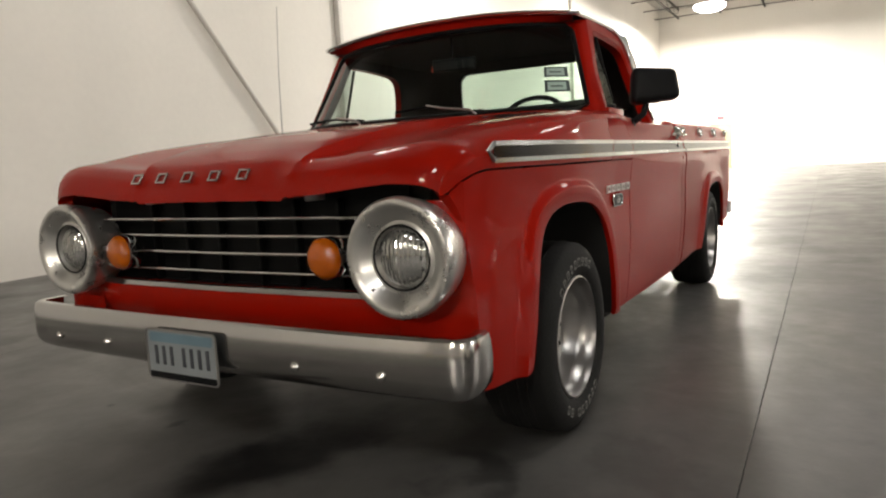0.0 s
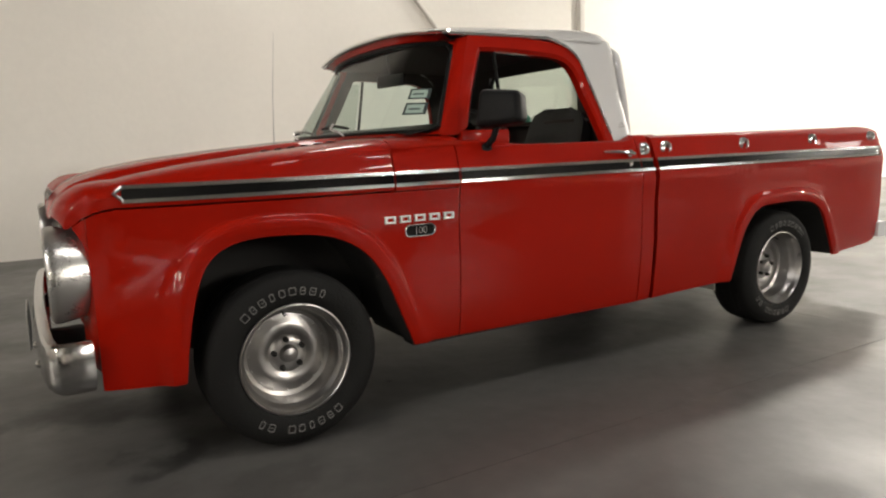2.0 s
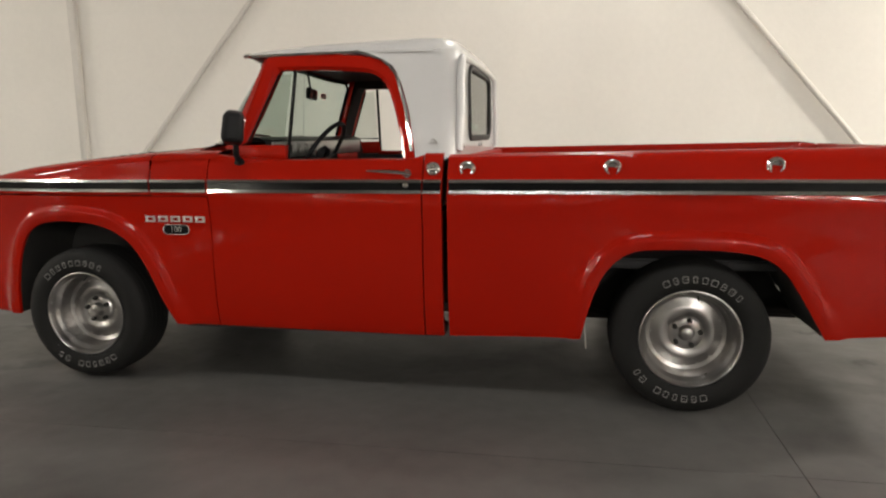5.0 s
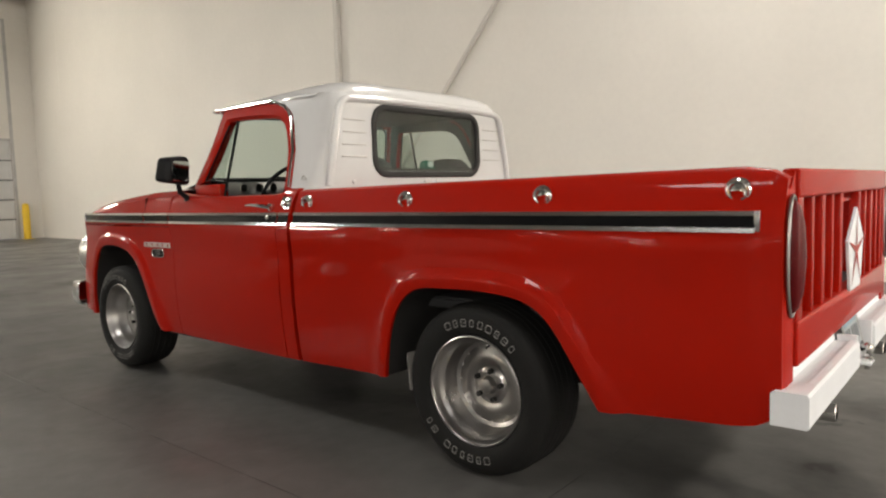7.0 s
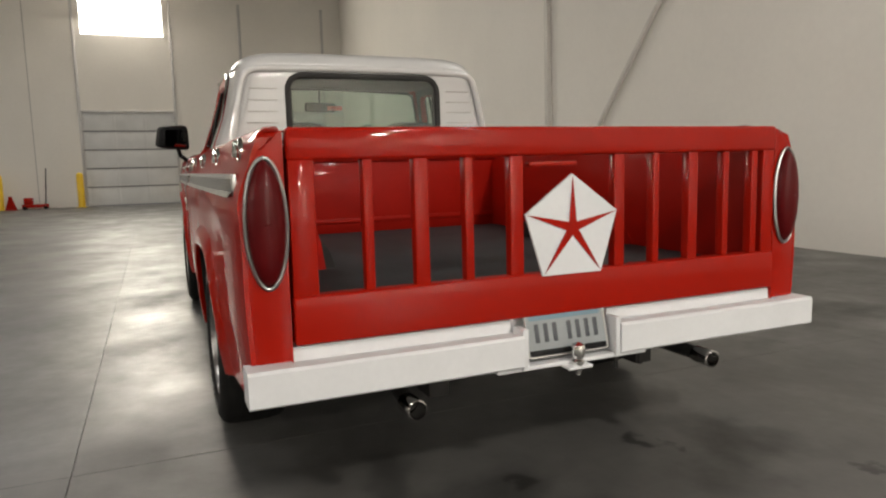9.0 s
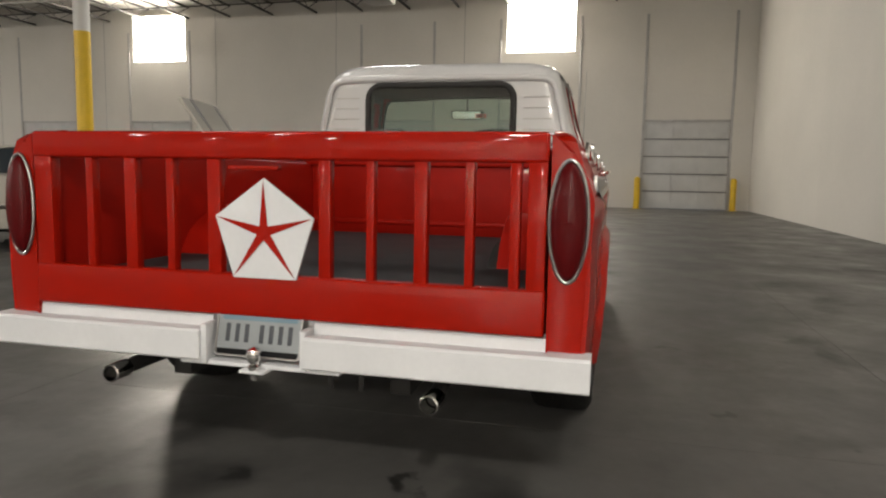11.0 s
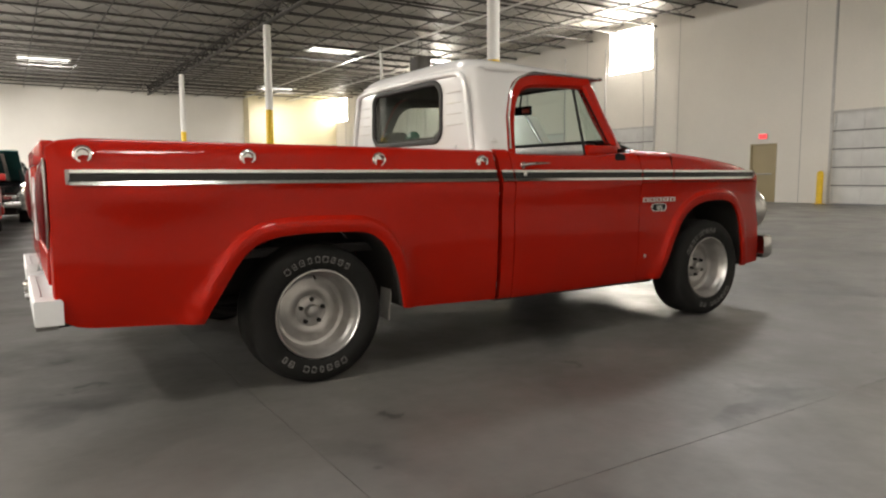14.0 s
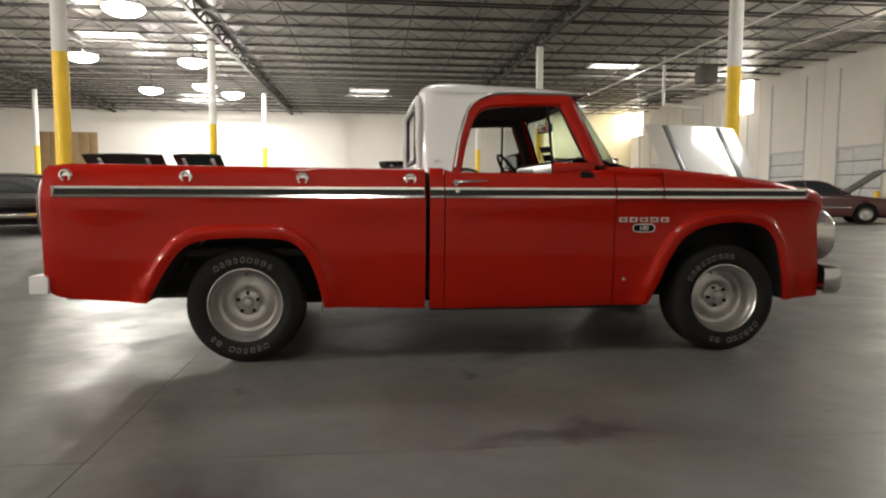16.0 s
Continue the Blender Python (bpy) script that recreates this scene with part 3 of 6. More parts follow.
tagged(mesh_ob("ceiling", join(box(X0 - 0.25, X1 + 0.25, Y0 - 0.25, Y1 + 0.25, H + 0.03, H + 0.20), *deck), M_DECK, smooth=False), "grey metal roof deck on dark open joists", "ceiling", kind="structure")


def bar(a, b, r):
    """A thin four-sided bar."""
    a, b = Vector(a), Vector(b)
    d = (b - a).normalized()
    s = d.cross(Vector((0, 0, 1)))
    s = s.normalized() if s.length > 1e-3 else Vector((1, 0, 0))
    t = s.cross(d)
    vs = [p + (s * i + t * j) * r for p in (a, b) for i, j in ((1, 1), (-1, 1), (-1, -1), (1, -1))]
    return vs, [[0, 1, 5, 4], [1, 2, 6, 5], [2, 3, 7, 6], [3, 0, 4, 7]]


def truss(a, b, z0, z1, pitch, rc, rw_):
    """Chords and zigzag web between two plan points."""
    a, b = Vector((*a, 0)), Vector((*b, 0))
    n = max(2, int((b - a).length / pitch))
    out = [bar(a + Vector((0, 0, z)), b + Vector((0, 0, z)), rc) for z in (z0, z1)]
    for k in range(n):
        p, q = a + (b - a) * (k / n), a + (b - a) * ((k + 1) / n)
        out.append(bar(p + Vector((0, 0, z0 if k % 2 else z1)), q + Vector((0, 0, z1 if k % 2 else z0)), rw_))
    return out


bits = []
for k in range(30):
    y = Y0 + 0.9 + 1.85 * k
    bits += truss((X0, y), (X1, y), 7.10, 7.50, 0.75, 0.032, 0.010)
tagged(mesh_ob("roof_joists", join(*bits), M_STEEL, smooth=False), "dark open-web roof joists in long rows", "joists", kind="structure")
bits = []
for x in (6.3, -6.6, -19.8):
    bits += truss((x, Y0), (x, Y1), 6.98, 7.47, 0.95, 0.060, 0.030)
    bits.append(box(x - 0.10, x + 0.10, Y0, Y1, 6.94, 6.97))
tagged(mesh_ob("roof_girders", join(*bits), M_STEEL, smooth=False), "dark steel lattice girders on the column lines", "girders", kind="structure")
bits = [bar((x, Y0, 7.02), (x, Y1, 7.02), 0.018) for x in np.arange(-30, 20, 2.2)]
tagged(mesh_ob("roof_bridging", join(*bits), M_STEEL, smooth=False), "thin steel bridging rods under the joists", "bridging", kind="structure")
# pale sprinkler mains
bits = [tube([(x, Y0 + 0.2, 6.95), (x, Y1 - 0.2, 6.95)], 0.035, 8) for x in (16.5, 12.8)]
tagged(mesh_ob("sprinkler_main", join(*bits), M_WHITE), "white sprinkler pipes under the roof", "pipe")

# lamps and skylights in the roof, those seen and those added
def high_bay(x, y):
    o = new("high_bay_lamp")
    o.location = (x, y, 6.45)
    tagged(o, "round high-bay lamp, lit, hung from the roof, some added unseen", "ceiling lamp", "high-bay lamps")
    mesh_ob("housing", moved(lathe([(0.30, 0.0005), (0.30, 0.07), (0.17, 0.10), (0.12, 0.24), (0.05, 0.58), (0.02, 0.60)], 28), pose(0, 0, 0, 90, 0, 0)), M_STEEL, o)
    mesh_ob("diffuser", moved(lathe([(0.04, 0.592), (-0.02, 0.60), (-0.10, 0.56), (-0.17, 0.44), (-0.22, 0.25), (-0.235, 0.0005)], 28), pose(0, 0, 0, 90, 0, 0)), M_LAMP, o)
    mesh_ob("hanger", tube([(0, 0, 0.295), (0, 0, H + 0.01 - 6.45)], 0.012, 6), M_STEEL, o)
    return o


hb = high_bay(*BAYS_SEEN_AND_ADDED[0])
# copies past the sixth lamp are additions out of sight
for x, y in BAYS_SEEN_AND_ADDED[1:]:
    copy_thing(hb, pose(x, y, 6.45))
for k, (x, y) in enumerate(SKYLIGHTS_SEEN_AND_ADDED):
    sk = tagged(mesh_ob("skylight", join(box(x - 1.28, x - 1.2, y - 0.68, y + 0.68, 7.38, 7.56), box(x + 1.2, x + 1.28, y - 0.68, y + 0.68, 7.38, 7.56), box(x - 1.2, x + 1.2, y - 0.68, y - 0.6, 7.38, 7.56), box(x - 1.2, x + 1.2, y + 0.6, y + 0.68, 7.38, 7.56)), M_WHITE, smooth=False), "roof skylight panel glowing with daylight, some added unseen", "skylight", "skylights")
    mesh_ob("skylight_panel", box(x - 1.2, x + 1.2, y - 0.6, y + 0.6, 7.46, 7.50), M_SKYLIGHT, sk, smooth=False)

# unit heaters hung near the east wall, with a pipe bracket
def heater(x, y, z, mat):
    o = new("unit_heater")
    o.location = (x, y, z)
    tagged(o, "boxy unit heater hung from the roof", "heater", "unit heaters")
    mesh_ob("casing", box(-0.35, 0.35, -0.42, 0.42, -0.40, 0.35, 0.03), mat, o)
    for k in range(5):
        mesh_ob("louvre", box(-0.37, -0.345, -0.36, 0.36, -0.32 + 0.12 * k, -0.26 + 0.12 * k, 0.006), M_STEEL, o)
    for sx in (1, -1):
        for sy in (1, -1):
            mesh_ob("hanger_rod", tube([(sx * 0.3, sy * 0.36, 0.3), (sx * 0.3, sy * 0.36, H + 0.01 - z)], 0.012, 6), M_STEEL, o)


heater(16.5, 6.35, 6.75, M_GREYSTEEL)
heater(14.7, 25.4, 6.40, M_STEEL)
tagged(mesh_ob("pipe_bracket", tube([(13.4, 27.0, H + 0.004), (13.4, 27.0, 5.2), (15.6, 27.6, 5.1)], 0.08, 8), M_WHITE), "white bent duct pipe hung from the roof", "pipe")

# floor jack and its handle by the wall
fj = new("floor_jack")
fj.location = (19.9, 4.5, 0)
tagged(fj, "red trolley jack with an upright handle by the wall", "floor jack")
mesh_ob("chassis", join(box(-0.14, 0.14, -0.35, 0.35, 0.06, 0.16, 0.02), box(-0.10, 0.10, 0.05, 0.30, 0.16, 0.36, 0.03)), M_RED, fj)
mesh_ob("handle", tube([(0, -0.28, 0.15), (0, -0.36, 1.25)], 0.018, 8), M_BLACK, fj)
for sx in (1, -1):
    for sy in (1, -1):
        mesh_ob("caster", moved(lathe([(-0.02, 0.0005), (-0.02, 0.055), (0.02, 0.055), (0.02, 0.0005)], 16), pose(sx * 0.15, sy * 0.28, 0.057, 0, 0, 90)), M_BLACK, fj)
tagged(mesh_ob("axle_stand", join(slab([(-0.16, 0.0), (0.16, 0.0), (0.05, 0.34), (-0.05, 0.34)], 0, 19.82, 19.98), box(19.86, 19.94, -0.05, 0.05, 0.33, 0.42)), M_RED), "red steel axle stand on the floor", "axle stand").location = (0, 5.15, 0)

# ---------- the red pickup truck (forward is +x, its left side +y) ----------
truck = empty("pickup_truck", "glossy red vintage pickup truck with white roof and slatted tailgate", "pickup truck")

ARCH_R = spline([(-1.975, 0.355), (-1.89, 0.5), (-1.80, 0.635), (-1.70, 0.70), (-1.54, 0.722), (-1.36, 0.722), (-1.20, 0.708), (-1.10, 0.63), (-1.04, 0.5), (-0.995, 0.318)], 6)
ARCH_F = spline([(0.955, 0.30), (1.01, 0.42), (1.08, 0.585), (1.16, 0.70), (1.27, 0.77), (1.41, 0.80), (1.60, 0.80), (1.72, 0.755), (1.785, 0.65), (1.825, 0.48), (1.845, 0.318)], 6)
SIDE = table([(0.28, 0.916), (0.33, 0.930), (0.45, 0.945), (0.60, 0.951), (0.74, 0.949), (0.79, 0.949), (0.87, 0.957), (0.93, 0.968), (0.955, 0.971), (1.00, 0.972), (1.03, 0.963), (1.07, 0.952), (1.10, 0.940), (1.115, 0.928), (1.126, 0.905)])


SEAM = table([(1.03, 0.936), (2.02, 0.936), (2.07, 0.926), (2.11, 0.906), (2.135, 0.886), (2.15, 0.874)])
FULL = table([(0.28, 0.038), (0.45, 0.037), (0.60, 0.041), (0.74, 0.045), (0.87, 0.042), (0.925, 0.036), (0.948, 0.027), (0.965, 0.016), (1.0, 0.005), (1.03, 0.0)])
ALONG = table([(-2.52, 0.95), (-0.2, 1.0), (0.4, 0.55), (0.95, 0.0), (1.0, 0.0)])
CREASE = table([(-2.52, 0.025), (-2.40, 0.015), (-2.22, -0.035), (-1.9, 0.01), (-1.6, 0.05), (-1.2, 0.06), (-0.95, 0.0), (2.1, 0.0)])


def arch_gap(x, z, arch):
    return min(math.hypot(x - p[0], z - p[1]) for p in arch)


def side_y(x, z, arch=None):
    """How far out the body side stands."""
    y = SIDE(z - CREASE(x) if 0.55 < z < 0.94 else z) + FULL(z) * ALONG(x)
    if x > 1.25:
        w = float(np.interp(z, (0.35, 0.6, 0.95), (0.30, 0.55, 1.0)))
        y -= 0.080 * ((x - 1.25) / 0.80) ** 2 * w
    if x > 2.0:
        y -= 0.028 * ((x - 2.0) / 0.146) ** 2.5
    if x < -2.36:
        y -= 0.014 * ((-2.36 - x) / 0.16) ** 2
    if arch is not None:
        d = arch_gap(x, z, arch)
        q = min(1.0, max(0.0, (0.078 - d) / 0.026))
        y += 0.022 * q * q * (3 - 2 * q) + 0.008 * math.exp(-((d / 0.14) ** 2)) - 0.005 * max(0.0, 1 - d / 0.03)
    return y


def side_panel(xs, low, high, arch, rows=22, fold_top=True):
    """One outer panel of the body side, with its edges turned in."""
    out = []
    for x in xs:
        z0, z1 = low(x), high(x)
        col = [(x, side_y(x, z0, arch) - 0.022, z0 + 0.008), (x, side_y(x, z0, arch) - 0.010, z0 - 0.002)]
        for k in range(rows + 1):
            t = k / rows
            t = t ** 1.25
            z = z0 + (z1 - z0) * t
            col.append((x, side_y(x, z, arch), z))
        if fold_top:
            y = col[-1][1]
            col += [(x, y - 0.015, z1 + 0.006), (x, y - 0.05, z1 + 0.006)]
        out.append(col)
    first = [(p[0] , p[1] - 0.03, p[2]) for p in out[0]]
    last = [(p[0], p[1] - 0.03, p[2]) for p in out[-1]]
    return grid([first] + out + [last])


def both(name, geo, mat, parent, label=""):
    a = part(name, geo, mat, parent, label)
    b = part(name, mirrored(geo), mat, parent, label)
    return a, b


def span(a, b, n):
    return [a + (b - a) * k / n for k in range(n + 1)]


# bed sides
low_bed = table([(-2.52, 0.47), (-2.50, 0.425), (-2.46, 0.398), (-2.40, 0.386), (-1.975, 0.355)] + [(p[0], p[1]) for p in ARCH_R] + [(-0.99, 0.316), (-0.41, 0.300)])
high_bed = table([(-2.52, 1.095), (-2.48, 1.118), (-2.42, 1.126), (-0.41, 1.106)])
xs_bed = [-2.52, -2.51, -2.495, -2.475, -2.45, -2.42] + span(-2.38, -1.99, 10) + [p[0] for p in ARCH_R] + span(-0.97, -0.412, 12)
bed_l, bed_r = both("bedside_panel", side_panel(xs_bed, low_bed, high_bed, ARCH_R), M_RED, truck)
# front fenders, under the hood's edge
low_fen = table([(0.733, 0.298), (0.95, 0.299)] + [(p[0], p[1]) for p in ARCH_F] + [(1.85, 0.316), (2.10, 0.334)])
xs_fen = span(0.735, 0.94, 5) + [p[0] for p in ARCH_F] + span(1.86, 2.10, 8)
fen_l, fen_r = both("front_fender", side_panel(xs_fen, low_fen, lambda x: SEAM(x) - 0.006, ARCH_F, 22, False), M_RED, truck)
# cowl sides between fender, hood and door
both("cowl_side", side_panel(span(0.735, 1.026, 6), lambda x: 0.934, lambda x: 1.124, None, 8), M_RED, truck)
# doors and the cab's rear quarters
door_l, door_r = both("door", side_panel(span(-0.297, 0.729, 24), lambda x: 0.298, table([(-0.30, 1.112), (-0.24, 1.092), (0.38, 1.092), (0.62, 1.112), (0.73, 1.120)]), None, 24), M_RED, truck)
both("cab_quarter", side_panel(span(-0.386, -0.303, 4), lambda x: 0.30, lambda x: 1.118, None, 20), M_RED, truck)
# sill under the doors
both("rocker_sill", box(-0.38, 0.94, 0.80, 0.905, 0.275, 0.33, 0.015), M_UNDER, truck)

# stripe along the belt: two bright strips with a black band between them
def stripe(x0, x1, n, tip=0.0):
    def rail(za, zb, proud):
        rows = []
        for x in span(x0, x1, n):
            rows.append([(x, side_y(x, z) + o, z) for z, o in ((za, -0.004), (za, proud), (zb, proud), (zb, -0.004))])
        return grid(rows)
    return rail


for x0, x1, n in ((-2.452, -0.418, 20), (-0.383, -0.303, 2), (-0.296, 0.728, 8), (0.737, 1.026, 4), (1.034, 1.99, 14)):
    rail = stripe(x0, x1, n)
    for s in (1, -1):
        fix = (lambda g: g) if s > 0 else mirrored
        band = part("belt_stripe", fix(rail(0.962, 0.998, 0.004)), M_STRIPE, truck, "black belt stripe edged in bright metal")
        for za, zb in ((0.950, 0.963), (0.997, 1.010)):
            part("stripe_moulding", fix(rail(za, zb, 0.008)), M_BRIGHT, band)
        if x0 < -2.4:
            part("stripe_moulding", fix(box(-2.462, -2.447, side_y(-2.455, 0.98) - 0.004, side_y(-2.455, 0.98) + 0.008, 0.950, 1.010, 0.002)), M_ALU, band)
        if x1 > 1.9:
            part("stripe_moulding", fix(tube([(1.985, side_y(1.985, 0.957) + 0.004, 0.957), (2.012, side_y(2.01, 0.98) + 0.004, 0.983), (1.985, side_y(1.985, 1.0) + 0.004, 1.004)], 0.007, 6)), M_ALU, band)

# hood
ZC = table([(0.80, 1.165), (1.1, 1.150), (1.47, 1.118), (1.77, 1.085), (1.96, 1.052), (2.06, 1.025), (2.13, 0.988), (2.175, 0.942), (2.195, 0.898), (2.197, 0.874)])
SECT = [(0, 0), (0.10, 0.001), (0.20, 0.0), (0.30, -0.001), (0.375, -0.002), (0.395, -0.007), (0.415, -0.030), (0.44, -0.037), (0.53, -0.034), (0.62, -0.026), (0.72, -0.018), (0.82, -0.016), (0.89, -0.020), (0.935, -0.028), (0.965, -0.040), (0.985, -0.057)]


def hood_row(x):
    zc = ZC(x)
    half = side_y(x - 0.051 * max(0.0, (x - 1.6) / 0.597), 0.975) - 0.003
    ridge = float(np.interp(x, (1.03, 1.6, 1.95), (0.55, 0.95, 1.4)))
    k = max(0.0, (x - 1.6) / 0.597)
    pts = []
    for f, dz in SECT:
        y = f * half
        xx = x - (0.014 * k * (y / 0.85) ** 2 + 0.022 * k ** 4 * max(0.0, (f - 0.86) / 0.125) ** 2) * (1 if x > 1.6 else 0)
        lift = 0.0
        if x > 2.0 and f > 0.38:
            lift = (x - 2.0) / 0.197 * 0.048 * min(1, (f - 0.38) / 0.045)
        if f < 0.8:
            dz *= ridge
        pts.append((xx, y, zc + dz * (1 if x < 2.1 else 0.75) + lift))
    ztop = pts[-1][2]
    xe = pts[-1][0]
    lo = min(SEAM(xe), ztop - 0.006)
    for t in (0.25, 0.6, 1.0):
        z = ztop + (lo - ztop) * t
        pts.append((xe, min(side_y(xe, z), half + 0.004), z))
    return [(p[0], -p[1], p[2]) for p in reversed(pts[1:])] + pts


hood_rows = [hood_row(x) for x in span(1.032, 1.9, 16) + span(1.94, 2.10, 5) + [2.12, 2.14, 2.16, 2.175, 2.187, 2.195, 2.197]]
hood_rows.append([(p[0] - 0.05, p[1] * 0.985, p[2] + 0.012) for p in hood_rows[-1]])
hood = part("hood", grid(hood_rows), M_RED, truck)
# cowl top between hood and windscreen
part("cowl_top", grid([[(p[0] , p[1] * (0.985 if x < 0.95 else 1), p[2] - (0.004 if x < 1.02 else 0)) for p in hood_row(x)[3:-3]] for x in span(0.70, 1.026, 6)]), M_RED, truck)
VENT_X0, VENT_X1, VENT_Y = 1.45, 1.18, 0.70
# a row of small vent slots along the hood's left shoulder
for k in range(6):
    x = VENT_X0 + (VENT_X1 - VENT_X0) * k / 5
    row = [p for p in hood_row(x) if p[1] > 0]
    z = float(np.interp(VENT_Y, [p[1] for p in row[:14]], [p[2] for p in row[:14]]))
    part("hood_vent_slot", moved(slab(rounded(0.022, 0.046, 0.010, 4), 2, -0.004, 0.0035), pose(x, VENT_Y, z, 0, 4, 0)), M_UNDER, truck, "small dark vent slot")

# lettering on the hood's nose and on the fenders: plain bright blocks
for k in range(5):
    y = 0.160 - 0.1225 * k
    part("nose_emblem_block", moved(join(box(-0.004, 0.004, -0.023, 0.023, -0.019, -0.013, 0.001), box(-0.004, 0.004, -0.023, 0.023, 0.013, 0.019, 0.001), box(-0.004, 0.004, -0.023, -0.015, -0.015, 0.015, 0.001), box(-0.004, 0.004, 0.015, 0.023, -0.015, 0.015, 0.001)), pose(2.1795, y, 0.953, 0, -34, 0)), M_CHROMEDULL, truck, "chrome emblem block")
for s in (1, -1):
    for k in range(5):
        x = 0.785 + 0.066 * k
        g = join(box(-0.025, 0.025, -0.004, 0.004, -0.014, -0.007, 0.001), box(-0.025, 0.025, -0.004, 0.004, 0.007, 0.014, 0.001), box(-0.025, -0.015, -0.004, 0.004, -0.009, 0.009, 0.001), box(0.013, 0.023, -0.004, 0.004, -0.009, 0.009, 0.001))
        part("fender_emblem_block", moved(g, pose(x, s * (side_y(x, 0.82) + 0.004), 0.820)), M_EMBLEM, truck, "chrome emblem block")
    badge = part("fender_badge", moved(slab(rounded(0.135, 0.046, 0.022, 5), 1, -0.003, 0.003), pose(0.916, s * (side_y(0.916, 0.77) + 0.004), 0.770)), M_BLACK, truck, "black oval badge with a chrome rim")
    part("badge_rim", moved(tube([(p[0], 0, p[1]) for p in rounded(0.135, 0.046, 0.022, 5)], 0.0035, 6, True, up=(0, 1, 0)), pose(0.916, s * (side_y(0.916, 0.77) + 0.007), 0.770)), M_CHROME, badge)
    tx = write("100", 0.040, M_CHROME, badge, "badge_number", 0.0015)
    tx.matrix_basis = pose(0.916, s * (side_y(0.916, 0.77) + 0.0085), 0.770, 90, 0, 180 if s > 0 else 0)

part("door_plug", mirrored(moved(lathe([(0, 0.011), (0.003, 0.010), (0.005, 0.0005)], 12), pose(0.80, side_y(0.80, 0.46), 0.46))), M_EMBLEM, truck, "small bright plug in the lower door")

# nose: cheeks, valance, grille
nose_plan = table([(0.0, 2.125), (0.60, 2.105), (0.80, 2.075), (0.93, 2.045)])
cheek = grid([[(2.128 - 0.027 * t ** 2, 0.66 + (side_y(2.10, z) - 0.66) * t, z) for z in span(0.40, 0.86, 9)] for t in span(0, 1, 8)])
both("headlamp_panel", cheek, M_RED, truck)
brow = []
for x in span(2.101, 2.138, 8):
    f = (x - 2.101) / 0.037
    zl = 0.79 + (SEAM(2.138) - 0.80) * f ** 0.8
    brow.append([(x - 0.012, side_y(x, zl) - 0.050, zl + 0.012), (x, side_y(x, zl) - 0.018, zl)] + [(x, side_y(x, zl + (SEAM(x) - 0.004 - zl) * t), zl + (SEAM(x) - 0.004 - zl) * t) for t in span(0, 1, 5)])
both("fender_brow", grid(brow), M_RED, truck)
val = []
for y in span(-0.895, 0.895, 36):
    x = nose_plan(abs(y)) + 0.02
    val.append([(x - 0.05, y, 0.592), (x + 0.0, y, 0.588), (x + 0.010, y, 0.575), (x + 0.012, y, 0.53), (x - 0.005, y, 0.49), (x - 0.03, y, 0.455), (x - 0.06, y, 0.45)])
part("front_valance", grid(val), M_RED, truck)
grille = part("grille", join(box(2.00, 2.04, -0.66, 0.66, 0.575, 0.93), box(2.0, 2.12, -0.66, 0.66, 0.575, 0.59), box(2.0, 2.10, -0.80, 0.80, 0.900, 0.915)), M_BLACK, truck, "black grille cavity with thin chrome bars")
for z in (0.820, 0.765, 0.710, 0.650):
    part("grille_bar", tube([(nose_plan(abs(y)) + 0.028, y, z - 0.004) for y in span(-0.60, 0.60, 12)], 0.0065, 8, squash=0.8), M_BRIGHT, grille)
part("grille_bar", grid([[(nose_plan(abs(y)) + 0.015, y, 0.600), (nose_plan(abs(y)) + 0.033, y, 0.598), (nose_plan(abs(y)) + 0.034, y, 0.582), (nose_plan(abs(y)) + 0.01, y, 0.578)] for y in span(-0.64, 0.64, 16)]), M_CHROMEDULL, grille)
for y in (-0.42, -0.25, -0.09, 0.09, 0.25, 0.42):
    part("grille_upright", box(2.04, 2.070, y - 0.006, y + 0.006, 0.59, 0.87, 0.002), M_BLACK, grille)
for y in (-0.36, 0.36):
    part("hood_bumper_stop", box(2.06, 2.13, y - 0.012, y + 0.012, 0.865, 0.885, 0.004), M_GREYSTEEL, grille)

# headlamps and parking lamps
TURN_X = pose(0, 0, 0, 0, 0, -90)
bez = lathe([(-0.115, 0.140), (-0.05, 0.157), (0.0, 0.165), (0.018, 0.164), (0.028, 0.158), (0.031, 0.150), (0.028, 0.138), (0.016, 0.122), (0.004, 0.110), (-0.004, 0.100), (-0.002, 0.093), (0.002, 0.089), (-0.004, 0.085), (-0.03, 0.083)], 56)
lens = lathe([(-0.030, 0.084), (-0.016, 0.081), (-0.004, 0.068), (0.004, 0.047), (0.008, 0.024), (0.009, 0.0005)], 36)
